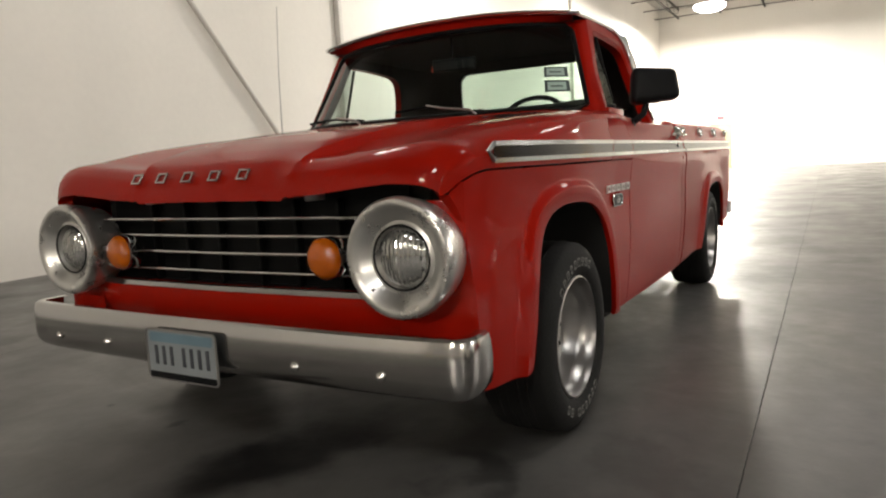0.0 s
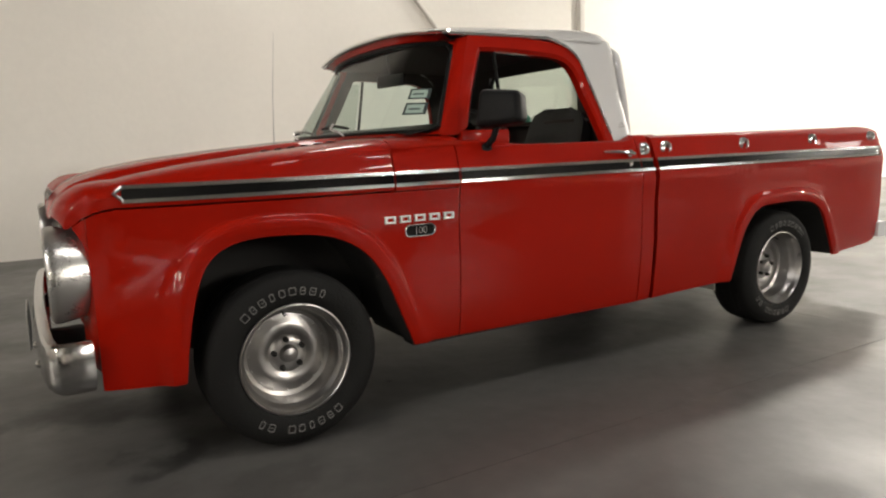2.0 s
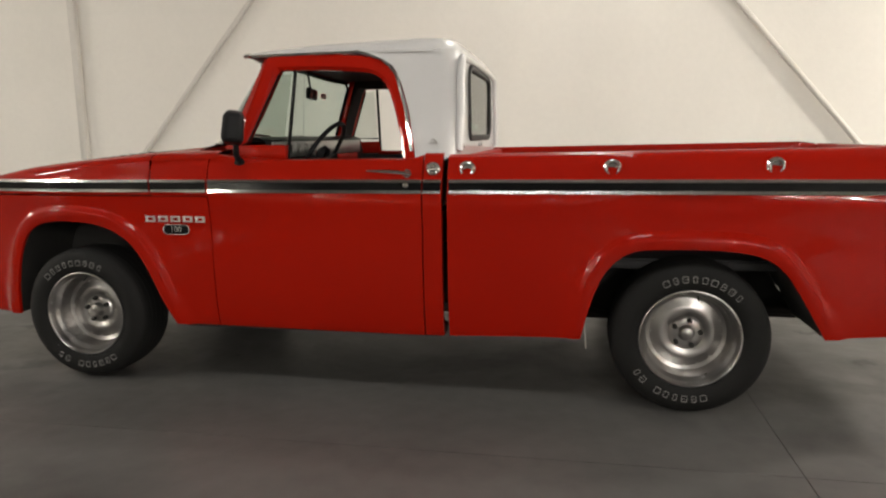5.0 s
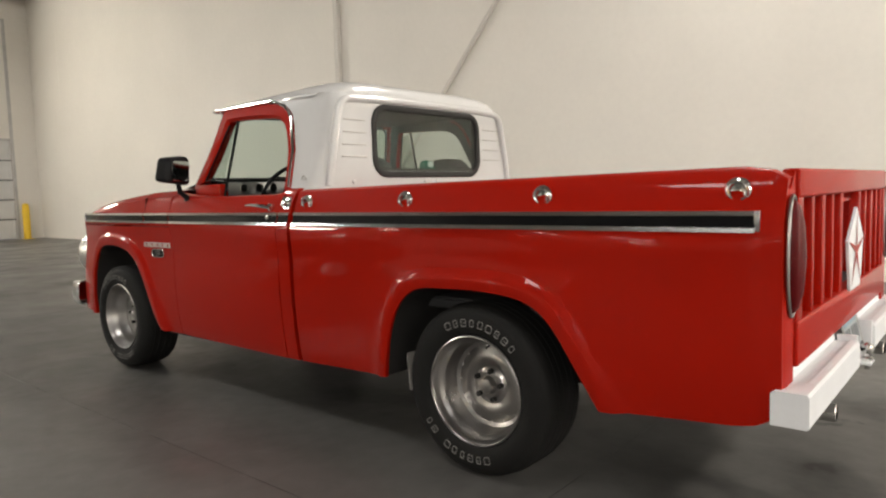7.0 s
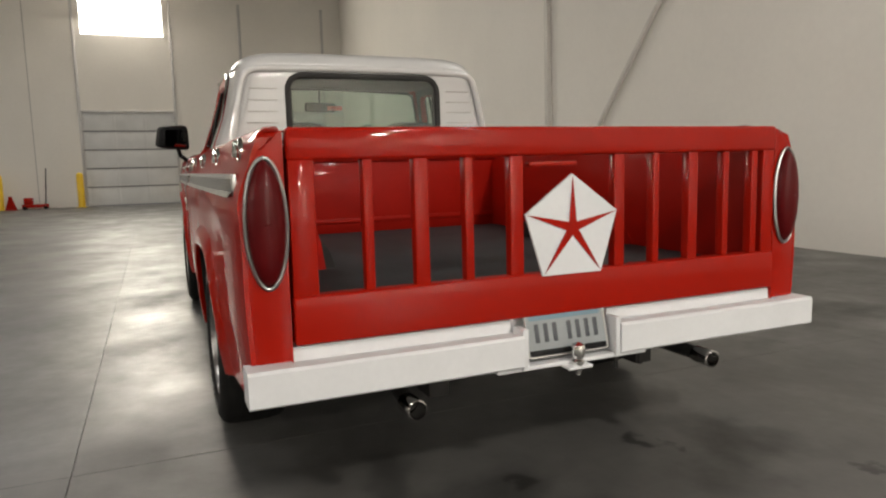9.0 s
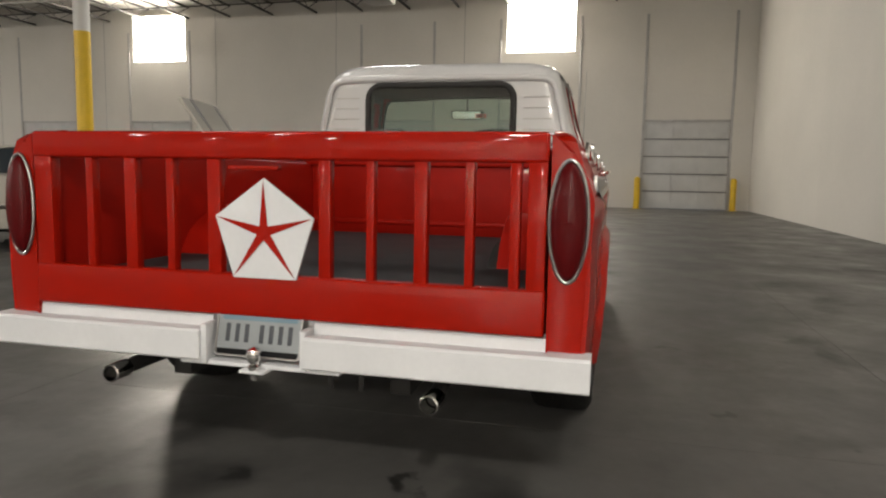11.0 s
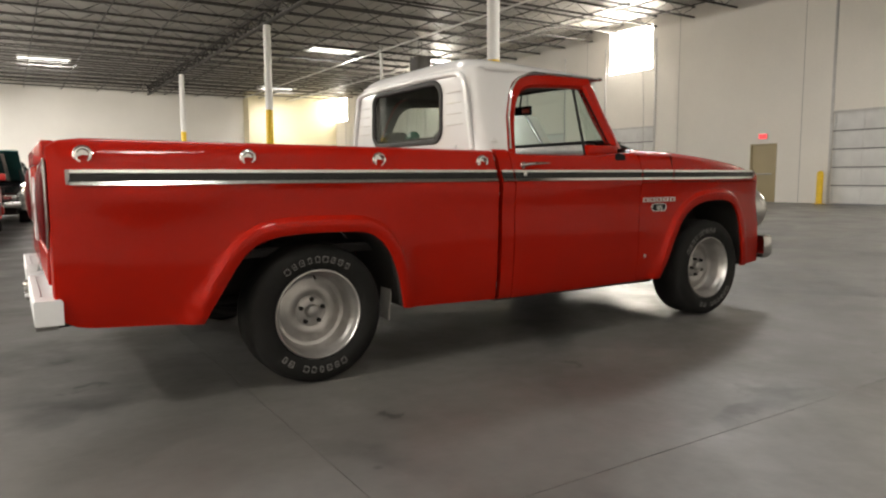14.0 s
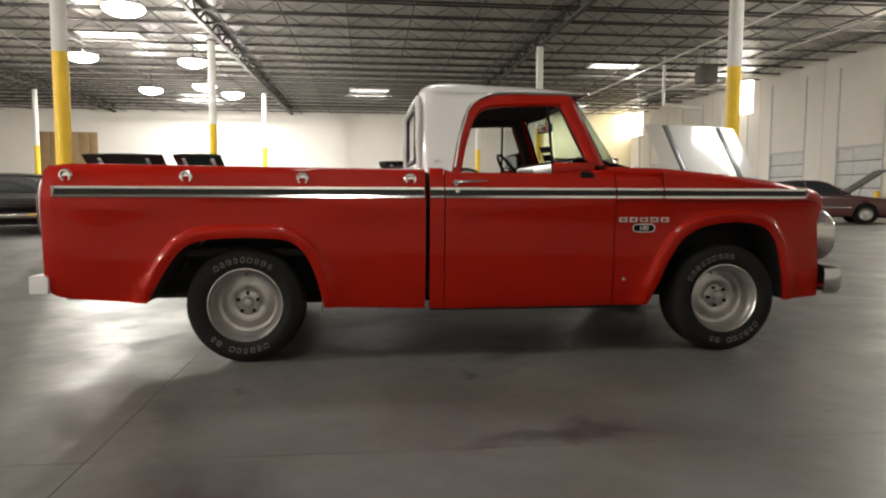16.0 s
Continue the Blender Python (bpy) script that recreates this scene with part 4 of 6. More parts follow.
for s in (1, -1):
    hl = part("headlamp", moved(bez, pose(2.195, s * 0.722, 0.713) @ TURN_X), M_BEZEL, truck, "round headlamp in a deep chrome bezel")
    part("headlamp_lens", moved(lens, pose(2.195, s * 0.722, 0.713) @ TURN_X), M_LENS, hl, "ribbed clear glass lens")
    part("lens_seal", moved(tube([(0.0875 * math.cos(radians(10 * k)), 0.001, 0.0875 * math.sin(radians(10 * k))) for k in range(36)], 0.0032, 6, True, up=(0, 1, 0)), pose(2.195, s * 0.722, 0.713) @ TURN_X), M_BLACK, hl)
    for k in range(4):
        a = radians(45 + 90 * k)
        part("bezel_screw", moved(lathe([(0, 0.006), (0.004, 0.005), (0.005, 0.0005)], 10), pose(2.210, s * 0.722 + 0.124 * math.cos(a), 0.713 + 0.124 * math.sin(a)) @ TURN_X), M_CHROMEDULL, hl)
    pk = part("parking_lamp", moved(lathe([(-0.05, 0.057), (0.0, 0.058), (0.014, 0.053), (0.024, 0.040), (0.028, 0.018), (0.029, 0.0005)], 32), pose(2.188, s * 0.456, 0.704) @ TURN_X), M_AMBER, truck, "round amber parking lamp lens")
    part("lamp_ring", moved(lathe([(-0.05, 0.059), (-0.004, 0.0625), (0.002, 0.060), (-0.002, 0.057)], 32), pose(2.188, s * 0.456, 0.704) @ TURN_X), M_CHROME, pk)

# front bumper: pressed bright channel with wrapped ends
bump_plan = [(2.120, 0.932), (2.16, 0.938), (2.20, 0.937), (2.232, 0.926), (2.250, 0.900), (2.257, 0.86), (2.264, 0.78), (2.272, 0.55), (2.278, 0.25), (2.280, 0.0)]
plan = spline(bump_plan, 4)
plan = plan + [Vector((p[0], -p[1])) for p in reversed(plan[:-1])]
rows = []
for i, p in enumerate(plan):
    a, b = plan[max(i - 1, 0)], plan[min(i + 1, len(plan) - 1)]
    d = (b - a).normalized()
    n = Vector((-d.y, d.x))
    if n.x < -0.2 or (abs(n.x) < 0.3 and n.y * p.y < 0):
        n = -n
    rows.append([(p.x + n.x * o, p.y + n.y * o, z) for z, o in ((0.515, -0.035), (0.517, -0.010), (0.510, 0.0), (0.49, 0.006), (0.45, 0.009), (0.405, 0.009), (0.378, 0.004), (0.358, -0.010), (0.346, -0.028), (0.346, -0.05))])
fb = part("front_bumper", grid(rows), M_CHROMEDULL, truck, "chrome front bumper with wrapped ends and round bolts")
for y in (-0.72, -0.44, 0.40, 0.69):
    part("bumper_bolt", moved(lathe([(-0.004, 0.014), (0.004, 0.013), (0.009, 0.008), (0.011, 0.0005)], 16), pose(2.287 - 0.018 * abs(y) ** 2, y, 0.408) @ TURN_X), M_CHROME, fb)
both("bumper_bracket", box(1.95, 2.24, 0.38, 0.44, 0.40, 0.46, 0.004), M_UNDER, truck)


def licence_plate(m, parent):
    pl = part("licence_plate", moved(slab(rounded(0.305, 0.152, 0.012, 4), 0, -0.002, 0.002), m), M_PLATE, parent, "pale licence plate in a thin metal frame")
    part("plate_band", moved(slab(rounded(0.28, 0.030, 0.006, 3, 0, 0.055), 0, 0.002, 0.003), m), M_PLATEBLUE, pl)
    for k, w in enumerate((0, 1, 2, 3.6, 4.6, 5.6, 6.6)):
        y = -0.115 + 0.035 * w
        part("plate_bar", moved(box(0.002, 0.0035, y - 0.008, y + 0.008, -0.034, 0.028, 0.001), m), M_INK, pl)
    part("plate_frame", moved(tube([(0.003, p[0], p[1]) for p in rounded(0.312, 0.160, 0.014, 4)], 0.004, 6, True, up=(1, 0, 0)), m), M_ALUDULL, pl)
    part("plate_frame_foot", moved(box(0.002, 0.006, -0.150, 0.150, -0.078, -0.058, 0.001), m), M_PLASTIC, pl)


licence_plate(pose(2.306, -0.040, 0.402), truck)

# wheel wells, dark inside
for arch in (ARCH_F, ARCH_R):
    rows = [[(p[0], y, p[1] + 0.004) for y in (side_y(p[0], p[1], arch) - 0.016, 0.80, 0.66, 0.56)] for p in arch]
    cx = sum(p[0] for p in arch) / len(arch)
    rows2 = [[(p[0], 0.56, max(p[1], 0.43)), (p[0], 0.56, 0.425)] for p in arch]
    both("wheel_well", join(grid(rows), grid(rows2)), M_UNDER, truck)

# wheels
tyre_prof = [(-0.105, 0.205), (-0.122, 0.225), (-0.130, 0.258), (-0.126, 0.292), (-0.112, 0.318), (-0.098, 0.328), (-0.06, 0.332), (0.0, 0.333), (0.06, 0.332), (0.098, 0.328), (0.112, 0.318), (0.126, 0.292), (0.130, 0.258), (0.122, 0.225), (0.105, 0.205)]
rim_prof = [(0.112, 0.2135), (0.118, 0.2125), (0.120, 0.207), (0.114, 0.202), (0.098, 0.199), (0.080, 0.194), (0.072, 0.186), (0.050, 0.182), (0.020, 0.177), (0.004, 0.170), (-0.002, 0.155), (0.002, 0.140), (0.010, 0.122), (0.014, 0.105), (0.008, 0.088), (0.004, 0.076), (0.012, 0.068), (0.016, 0.050), (0.016, 0.036), (0.030, 0.032), (0.040, 0.026), (0.044, 0.016), (0.045, 0.0005)]


def wheel(x, y, s, dull, turn):
    m = pose(x, y, 0.333, 0, turn, 0 if s > 0 else 180)
    w = part("wheel", moved(lathe(tyre_prof, 56), m), M_RUBBER, truck, "black tyre with raised pale lettering blocks on a deep-dish alloy wheel")
    w.name = "wheel"
    grooves = []
    for a in (-0.055, -0.02, 0.02, 0.055):
        grooves.append(lathe([(a - 0.004, 0.3325), (a, 0.3345), (a + 0.004, 0.3325)], 56))
    part("tread_rib", moved(join(*grooves), m), M_RUBBER, w)
    part("rim", moved(lathe(rim_prof, 56), m), M_ALUDULL if dull else M_ALU, w, "deep-dish polished alloy rim" if not dull else "deep-dish dull alloy rim")
    for k in range(5):
        a = radians(90 + 72 * k)
        part("lug_nut", moved(moved(lathe([(0.0, 0.011), (0.026, 0.010), (0.030, 0.006), (0.031, 0.0005)], 10), pose(0.058 * math.cos(a), 0.006, 0.058 * math.sin(a))), m), M_UNDER, w)
    for k in range(16):
        a = radians(11 + 22.5 * k)
        part("rim_rivet", moved(moved(lathe([(0.0, 0.0045), (0.004, 0.004), (0.005, 0.0005)], 6), pose(0.150 * math.cos(a), 0.000, 0.150 * math.sin(a))), m), M_ALUDULL, w)
    part("valve_stem", moved(tube([(0.0, 0.05, 0.176), (0.0, 0.075, 0.165)], 0.004, 6), m), M_BLACK, w)
    # raised blocks round the side wall, in two groups
    for start, count in ((54, 9), (244, 9)):
        for k in range(count):
            if (start == 244 and k == 6):
                continue
            a = radians(start + (8.6 * k if s > 0 else 8.6 * k))
            v = (k * 7 + start) % 5
            hw = 0.0075 + 0.0012 * v
            g = tube([(p[0], 0.001, p[1]) for p in rounded(2 * hw, 0.026, 0.004, 2)], 0.0021, 5, True, up=(0, 1, 0))
            if v % 2:
                g = join(g, tube([(-hw, 0.001, 0.0), (hw * 0.4, 0.001, 0.0)], 0.0021, 5, up=(0, 1, 0)))
            part("sidewall_letter_block", moved(g, m @ pose(0, 0.1275, 0) @ pose(0, 0, 0, 0, 90 - math.degrees(a), 0) @ pose(0, 0, 0.262)), M_LETTER, w)
    return w


wheel(1.458, 0.837, 1, False, 8)
wheel(-1.452, 0.866, 1, False, -12)
wheel(1.450, -0.837, -1, True, 25)
wheel(-1.444, -0.850, -1, True, 0)

# chassis: rails, axles, tank, exhaust
both("frame_rail", box(-2.40, 2.05, 0.36, 0.43, 0.30, 0.42, 0.006), M_UNDER, truck)
part("front_axle", tube([(1.448, -0.72, 0.30), (1.448, 0.72, 0.30)], 0.035, 10), M_UNDER, truck)
part("rear_axle", join(tube([(-1.448, -0.72, 0.333), (-1.448, 0.72, 0.333)], 0.045, 12), moved(lathe([(-0.10, 0.001), (-0.09, 0.08), (0, 0.13), (0.09, 0.08), (0.10, 0.001)], 16), pose(-1.448, 0, 0.333))), M_UNDER, truck)
part("gearbox", box(0.1, 1.6, -0.22, 0.22, 0.24, 0.62, 0.04), M_UNDER, truck)
part("floor_pan", box(-0.40, 1.0, -0.90, 0.90, 0.40, 0.44), M_UNDER, truck)
part("engine_bay", box(1.0, 2.02, -0.58, 0.58, 0.42, 0.98), M_UNDER, truck)
part("radiator_support", box(1.9, 2.02, -0.72, 0.72, 0.45, 0.90), M_UNDER, truck)
for s in (1, -1):
    ex = part("exhaust_pipe", tube([(-0.2, s * 0.33, 0.27), (-1.2, s * 0.36, 0.27), (-1.6, s * 0.44, 0.36), (-2.0, s * 0.50, 0.355), (-2.52, s * 0.540, 0.342)], 0.024, 12), M_UNDER, truck, "black exhaust pipe with a chrome tip")
    tip = moved(lathe([(0.02, 0.026), (0.03, 0.029), (0.105, 0.030), (0.108, 0.026), (0.05, 0.025)], 20), pose(-2.475, s * 0.543, 0.340, 0, 0, 0) @ pose(0, 0, 0, 0, 0, 90 + 3 * s))
    part("exhaust_tip", tip, M_CHROME, ex)
both("leaf_spring", tube([(-2.05, 0.47, 0.40), (-1.75, 0.47, 0.30), (-1.448, 0.47, 0.27), (-1.1, 0.47, 0.30), (-0.85, 0.47, 0.38)], 0.02, 6), M_UNDER, truck)

both("mud_flap", thick([[(-1.01 - 0.004 * k, y, 0.43 - 0.048 * k) for y in span(0.76, 0.87, 3)] for k in range(5)], lambda p: (0.006, 0, 0)), M_GREYSTEEL, truck, "pale grey flap ahead of the rear wheel")
# bed: floor, inner walls, rail tops, front bulkhead
part("bed_floor", box(-2.49, -0.43, -0.80, 0.80, 0.60, 0.635, 0.004), M_BEDMAT, truck, "dark lined bed floor")
part("bed_mat", box(-2.48, -0.45, -0.79, 0.79, 0.635, 0.645, 0.004), M_BEDMAT, truck, "smooth black rubber bed mat")
inner = grid([[(x, 0.87, z1), (x, 0.86, z1 - 0.04), (x, 0.815, z1 - 0.055), (x, 0.805, z1 - 0.10), (x, 0.80, max(0.62, low_bed(x) + 0.012))] for x in span(-2.49, -0.43, 48) for z1 in (high_bed(x) + 0.006,)])
both("bed_inner_wall", inner, M_REDIN, truck)
railtop = []
for x in span(-2.50, -0.415, 20):
    z = high_bed(x) + 0.006
    y = side_y(x, high_bed(x))
    railtop.append([(x, y - 0.004, z - 0.006), (x, y - 0.018, z + 0.003), (x, y - 0.05, z + 0.005), (x, 0.86, z + 0.002), (x, 0.855, z - 0.03)])
both("bed_rail", grid(railtop), M_RED, truck)
for s in (1, -1):
    arcw = [(-1.82 + 0.74 * k / 12, 0.645 + 0.20 * math.sin(math.pi * k / 12) ** 0.6) for k in range(13)]
    g = slab(arcw + [(x, low_bed(x) + 0.012) for x in span(-1.12, -1.78, 12)], 1, 0.60, 0.80)
    part("bed_wheelhouse", g if s > 0 else mirrored(g), M_REDIN, truck)
bh = part("bed_bulkhead", box(-0.445, -0.415, -0.87, 0.87, 0.60, 1.105, 0.006), M_REDIN, truck)
for g in (box(-0.475, -0.446, -0.84, 0.84, 1.055, 1.105, 0.01), box(-0.460, -0.446, -0.80, 0.80, 0.70, 0.73, 0.008)):
    part("bulkhead_rib", g, M_REDIN, bh)
# black sheet put across the cab-to-bed gap in place of its shade
part("cab_to_bed_gap_shade", box(-0.412, -0.388, -0.86, 0.86, 0.42, 1.10), M_UNDER, truck)
# chrome ring cleats along the bed rails
for s in (1, -1):
    for x in (-0.497, -1.113, -1.754, -2.396):
        z = float(np.interp(x, (-2.4, -0.5), (1.069, 1.054)))
        y = side_y(x, z)
        m = pose(x, s * y, z, 0, 0, 0 if s > 0 else 180)
        c = part("rail_cleat", moved(lathe([(-0.004, 0.036), (0.003, 0.036), (0.008, 0.031), (0.006, 0.026), (0.001, 0.024), (-0.001, 0.0005)], 24), m), M_CHROME, truck, "round chrome tie-down ring cleat")
        part("cleat_ring", moved(tube([(0.026 * math.cos(radians(a)), 0.012, 0.026 * math.sin(radians(a)) - 0.002) for a in range(-30, 211, 20)], 0.0065, 8, up=(0, 1, 0)), m), M_CHROME, c)

# tail: corner posts, tailgate with slats, emblem, lamps
for s in (1, -1):
    post = []
    for z in span(0.44, 1.118, 14):
        yo = side_y(-2.52, z)
        if z > 1.06:
            yo -= 0.055 * ((z - 1.06) / 0.058) ** 2
        yi = 0.862
        post.append([(-2.50, max(yo, 0.868) + 0.002, z), (-2.518, yo - 0.008 if yo > 0.88 else yo, z), (-2.524, max(yo - 0.022, 0.866), z), (-2.524, yi, z), (-2.44, yi, z)])
    g = grid(post)
    pz = part("tail_post", g if s > 0 else mirrored(g), M_RED, truck)
    # lamp: tall oval lens in a chrome rim
    def oval(k, n, ry, rz, x, bow):
        a = 2 * math.pi * k / n
        y, z = ry * math.cos(a), rz * math.sin(a)
        return (x - bow, 0.914 + y, 0.880 + z)
    n = 36
    rings = []
    for f, bow in ((1.0, 0.0), (0.97, 0.012), (0.88, 0.024), (0.65, 0.033), (0.33, 0.038), (0.02, 0.040)):
        rings.append([oval(k, n, 0.050 * f, 0.164 * f, -2.524, bow) for k in range(n)])
    g = grid(rings, True)
    tl = part("tail_lamp", g if s > 0 else mirrored(g), M_TAIL, truck, "tall oval red tail lamp in a chrome rim")
    g = tube([oval(k, n, 0.0525, 0.169, -2.524, 0.006) for k in range(n)], 0.0055, 8, True, up=(1, 0, 0))
    part("lamp_rim", g if s > 0 else mirrored(g), M_ALU, tl)
    g = tube([oval(0, n, 0.046, 0, -2.545, 0.0), oval(9, n, 0.0, 0.0, -2.566, 0.0), oval(18, n, 0.046, 0, -2.545, 0.0)], 0.002, 6)
    part("lamp_divider", g if s > 0 else mirrored(g), M_TAIL, tl)

tg = part("tailgate", join(box(-2.535, -2.485, -0.855, 0.855, 1.040, 1.126, 0.010, 3), box(-2.535, -2.485, -0.855, 0.855, 0.552, 0.685, 0.008, 3),
                           box(-2.530, -2.49, 0.785, 0.853, 0.68, 1.045, 0.004), box(-2.530, -2.49, -0.853, -0.800, 0.68, 1.045, 0.004)), M_RED, truck, "red tailgate of upright slats in a frame")
for y, w in ((0.640, 0.028), (0.485, 0.044), (0.338, 0.028), (0.182, 0.046), (-0.190, 0.040), (-0.335, 0.026), (-0.490, 0.040), (-0.635, 0.026), (-0.765, 0.030)):
    part("tailgate_slat", box(-2.527, -2.492, y - w / 2, y + w / 2, 0.68, 1.045, 0.005), M_RED, tg)
part("tailgate_latch_bar", box(-2.520, -2.49, -0.035, 0.135, 1.008, 1.022, 0.004), M_RED, tg)
pent = [(0.0, 0.984), (-0.164, 0.866), (-0.105, 0.677), (0.105, 0.677), (0.164, 0.866)]
em = part("tailgate_emblem", slab(pent, 0, -2.545, -2.536), M_BWHITE, tg, "white five-sided plate with a red star")
cz = 0.820
star = []
for k in range(5):
    p, q = Vector(pent[k]), Vector(pent[(k + 1) % 5])
    c = Vector((0.0, cz))
    star.append(c + (p - c) * 0.985)
    star.append(c + ((p + q) / 2 - c) * 0.17)
part("emblem_star", ([Vector((-2.5475, p.x, p.y)) for p in star] + [Vector((-2.5475, 0, cz))], [[k, (k + 1) % 10, 10] for k in range(10)]), M_RED, em, smooth=False)

# rear step bumper, hitch and plate
def step(y0, y1):
    prof = [(-2.40, 0.415), (-2.588, 0.415), (-2.594, 0.421), (-2.594, 0.505), (-2.588, 0.513), (-2.565, 0.515), (-2.56, 0.508), (-2.515, 0.508), (-2.510, 0.545), (-2.46, 0.548), (-2.46, 0.50), (-2.40, 0.50)]
    return slab([(p[0], p[1]) for p in prof], 1, y0, y1)


def end_block(s):
    prof = [(-2.495, 0.415), (-2.588, 0.415), (-2.594, 0.421), (-2.594, 0.505), (-2.588, 0.513), (-2.505, 0.513), (-2.495, 0.505)]
    return slab(prof, 1, *sorted((s * 0.868, s * 0.990)))


rb = part("rear_bumper", join(step(0.200, 0.868), step(-0.868, -0.150), end_block(1), end_block(-1), box(-2.575, -2.42, -0.26, 0.28, 0.400, 0.414, 0.003), box(-2.49, -2.40, -0.16, 0.21, 0.405, 0.56, 0.004), box(-2.585, -2.52, 0.18, 0.20, 0.405, 0.53, 0.003), box(-2.585, -2.52, -0.155, -0.135, 0.405, 0.53, 0.003)), M_BWHITE, truck, "chipped white steel step bumper with a recessed middle", angle=25)
part("hitch_ball", moved(lathe([(-0.05, 0.010), (-0.03, 0.012), (-0.012, 0.020), (-0.006, 0.020), (0.0, 0.014), (0.012, 0.020), (0.030, 0.025), (0.045, 0.020), (0.054, 0.0005)], 18), pose(-2.592, 0.012, 0.420, 90, 0, 0)), M_CHROME, rb)
part("hitch_tongue", box(-2.61, -2.45, -0.03, 0.055, 0.392, 0.402, 0.003), M_BWHITE, rb)
for y in (-0.30, -0.20):
    part("hanging_strap", box(-2.50, -2.495, y - 0.008, y + 0.008, 0.335, 0.41, 0.001), M_UNDER, rb)
licence_plate(pose(-2.540, 0.022, 0.503, 0, -14, 180) @ Matrix.Scale(0.92, 4), truck)

# ---------- cab ----------
CABY = table([(1.09, 0.862), (1.12, 0.850), (1.167, 0.832), (1.32, 0.775), (1.48, 0.735), (1.56, 0.716), (1.60, 0.706), (1.63, 0.700)])
REAR_X = table([(1.09, -0.425), (1.30, -0.432), (1.45, -0.428), (1.54, -0.430), (1.60, -0.418), (1.62, -0.41)])
JAMB_X = table([(1.09, -0.245), (1.12, -0.240), (1.32, -0.198), (1.42, -0.165), (1.48, -0.146), (1.53, -0.108), (1.567, -0.050), (1.590, 0.03), (1.605, 0.09)])


def shell_ring(z):
    """Plan of the white cab back at one height: jamb, corner, back wall, corner, jamb."""
    y, xb, xj = CABY(z), REAR_X(z), JAMB_X(z)
    r = 0.085
    half = [(xj + (xb + r - xj) * k / 5, y - 0.012 * k / 5) for k in range(6)]
    yc = y - 0.012 - r
    half += [(xb + r - r * math.sin(radians(a)), yc + r * math.cos(radians(a))) for a in (18, 36, 54, 72, 90)]
    half += [(xb, q) for q in np.linspace(yc, 0.44, 5)[1:]] + [(xb, 0.40), (xb, 0.25), (xb, 0.0)]
    return [(p[0], p[1], z) for p in half] + [(p[0], -p[1], z) for p in reversed(half[:-1])]


zs = [1.09, 1.12, 1.15, 1.185, 1.205, 1.26, 1.32, 1.38, 1.44, 1.50, 1.525, 1.545, 1.565, 1.585, 1.600]
rings = [shell_ring(z) for z in zs]
vs, fs = grid(rings)
keep = []
for f in fs:
    c = sum((vs[i] for i in f), Vector()) / 4
    if c.x < -0.37 and abs(c.y) < 0.43 and 1.20 < c.z < 1.53:
        continue
    keep.append(f)
part("cab_back", (vs, keep), M_ROOF, truck, "white painted cab back with pressed louvre lines")
inn = [[(p[0] + (0.03 if p[0] < -0.3 else 0), p[1] * 0.955, p[2]) for p in r] for r in rings]
vs, fs = grid(inn)
part("cab_back_lining", (vs, [f for f in fs if not ((sum((vs[i] for i in f), Vector()) / 4).x < -0.33 and abs((sum((vs[i] for i in f), Vector()) / 4).y) < 0.43 and 1.20 < (sum((vs[i] for i in f), Vector()) / 4).z < 1.53)]), M_HEADLINER, truck)
# pressed border of the back panel and its louvre lines
bead = [(REAR_X(z) - 0.004, y, z) for y, z in spline([(0.765, 1.13), (0.745, 1.25), (0.715, 1.40), (0.69, 1.50), (0.655, 1.550), (0.58, 1.567), (0.3, 1.575), (0, 1.577)], 4)]
bead += [(p[0], -p[1], p[2]) for p in reversed(bead[:-1])]
part("back_panel_bead", tube(bead, 0.019, 10, up=(1, 0, 0), squash=1.0), M_ROOF, truck)
for s in (1, -1):
    for z in (1.462, 1.400, 1.338, 1.276):
        part("louvre_line", box(REAR_X(z) - 0.0045, REAR_X(z) + 0.004, min(s * 0.505, s * (0.655 + (1.46 - z) * 0.12)), max(s * 0.505, s * (0.655 + (1.46 - z) * 0.12)), z - 0.003, z + 0.003, 0.002), M_GREYSTEEL, truck)
    for y in (0.60, 0.05):
        part("back_panel_button", moved(lathe([(0, 0.012), (0.006, 0.010), (0.008, 0.0005)], 12), pose(REAR_X(1.15) - 0.002, s * y, 1.150) @ pose(0, 0, 0, 0, 0, 90)), M_ROOF, truck)
# rear window: gasket and glass
gas = [(REAR_X(z) - 0.003, y, z) for y, z in rounded(0.895, 0.350, 0.085, 8, 0, 1.362)]
rw = part("rear_window", slab(rounded(0.89, 0.345, 0.083, 8, 0, 1.362), 0, -0.430, -0.426), M_GLASS, truck, "rear cab window in a black rubber gasket")
rw.visible_shadow = False
part("window_gasket", tube(gas, 0.017, 8, True, up=(1, 0, 0), squash=0.7), M_GASKET, rw)

# roof
RZ = table([(0.645, 1.642), (0.62, 1.656), (0.56, 1.665), (0.46, 1.671), (0.28, 1.676), (0.05, 1.675), (-0.12, 1.679), (-0.24, 1.679), (-0.34, 1.672), (-0.385, 1.656), (-0.408, 1.632), (-0.418, 1.604)])
RW = table([(0.645, 0.668), (0.635, 0.690), (0.60, 0.702), (0.46, 0.708), (0.2, 0.712), (-0.1, 0.710), (-0.28, 0.704), (-0.33, 0.696), (-0.37, 0.680), (-0.405, 0.650), (-0.418, 0.625)])
def VISOR_Z(y):
    """Height of the visor's lip across the cab: crowned, dropping to the corners."""
    return 1.640 - 0.046 * (abs(y) / 0.68) ** 2.2


EDGE = table([(0.645, 1.592), (0.5, 1.595), (0.1, 1.597), (-0.25, 1.602), (-0.398, 1.600)])


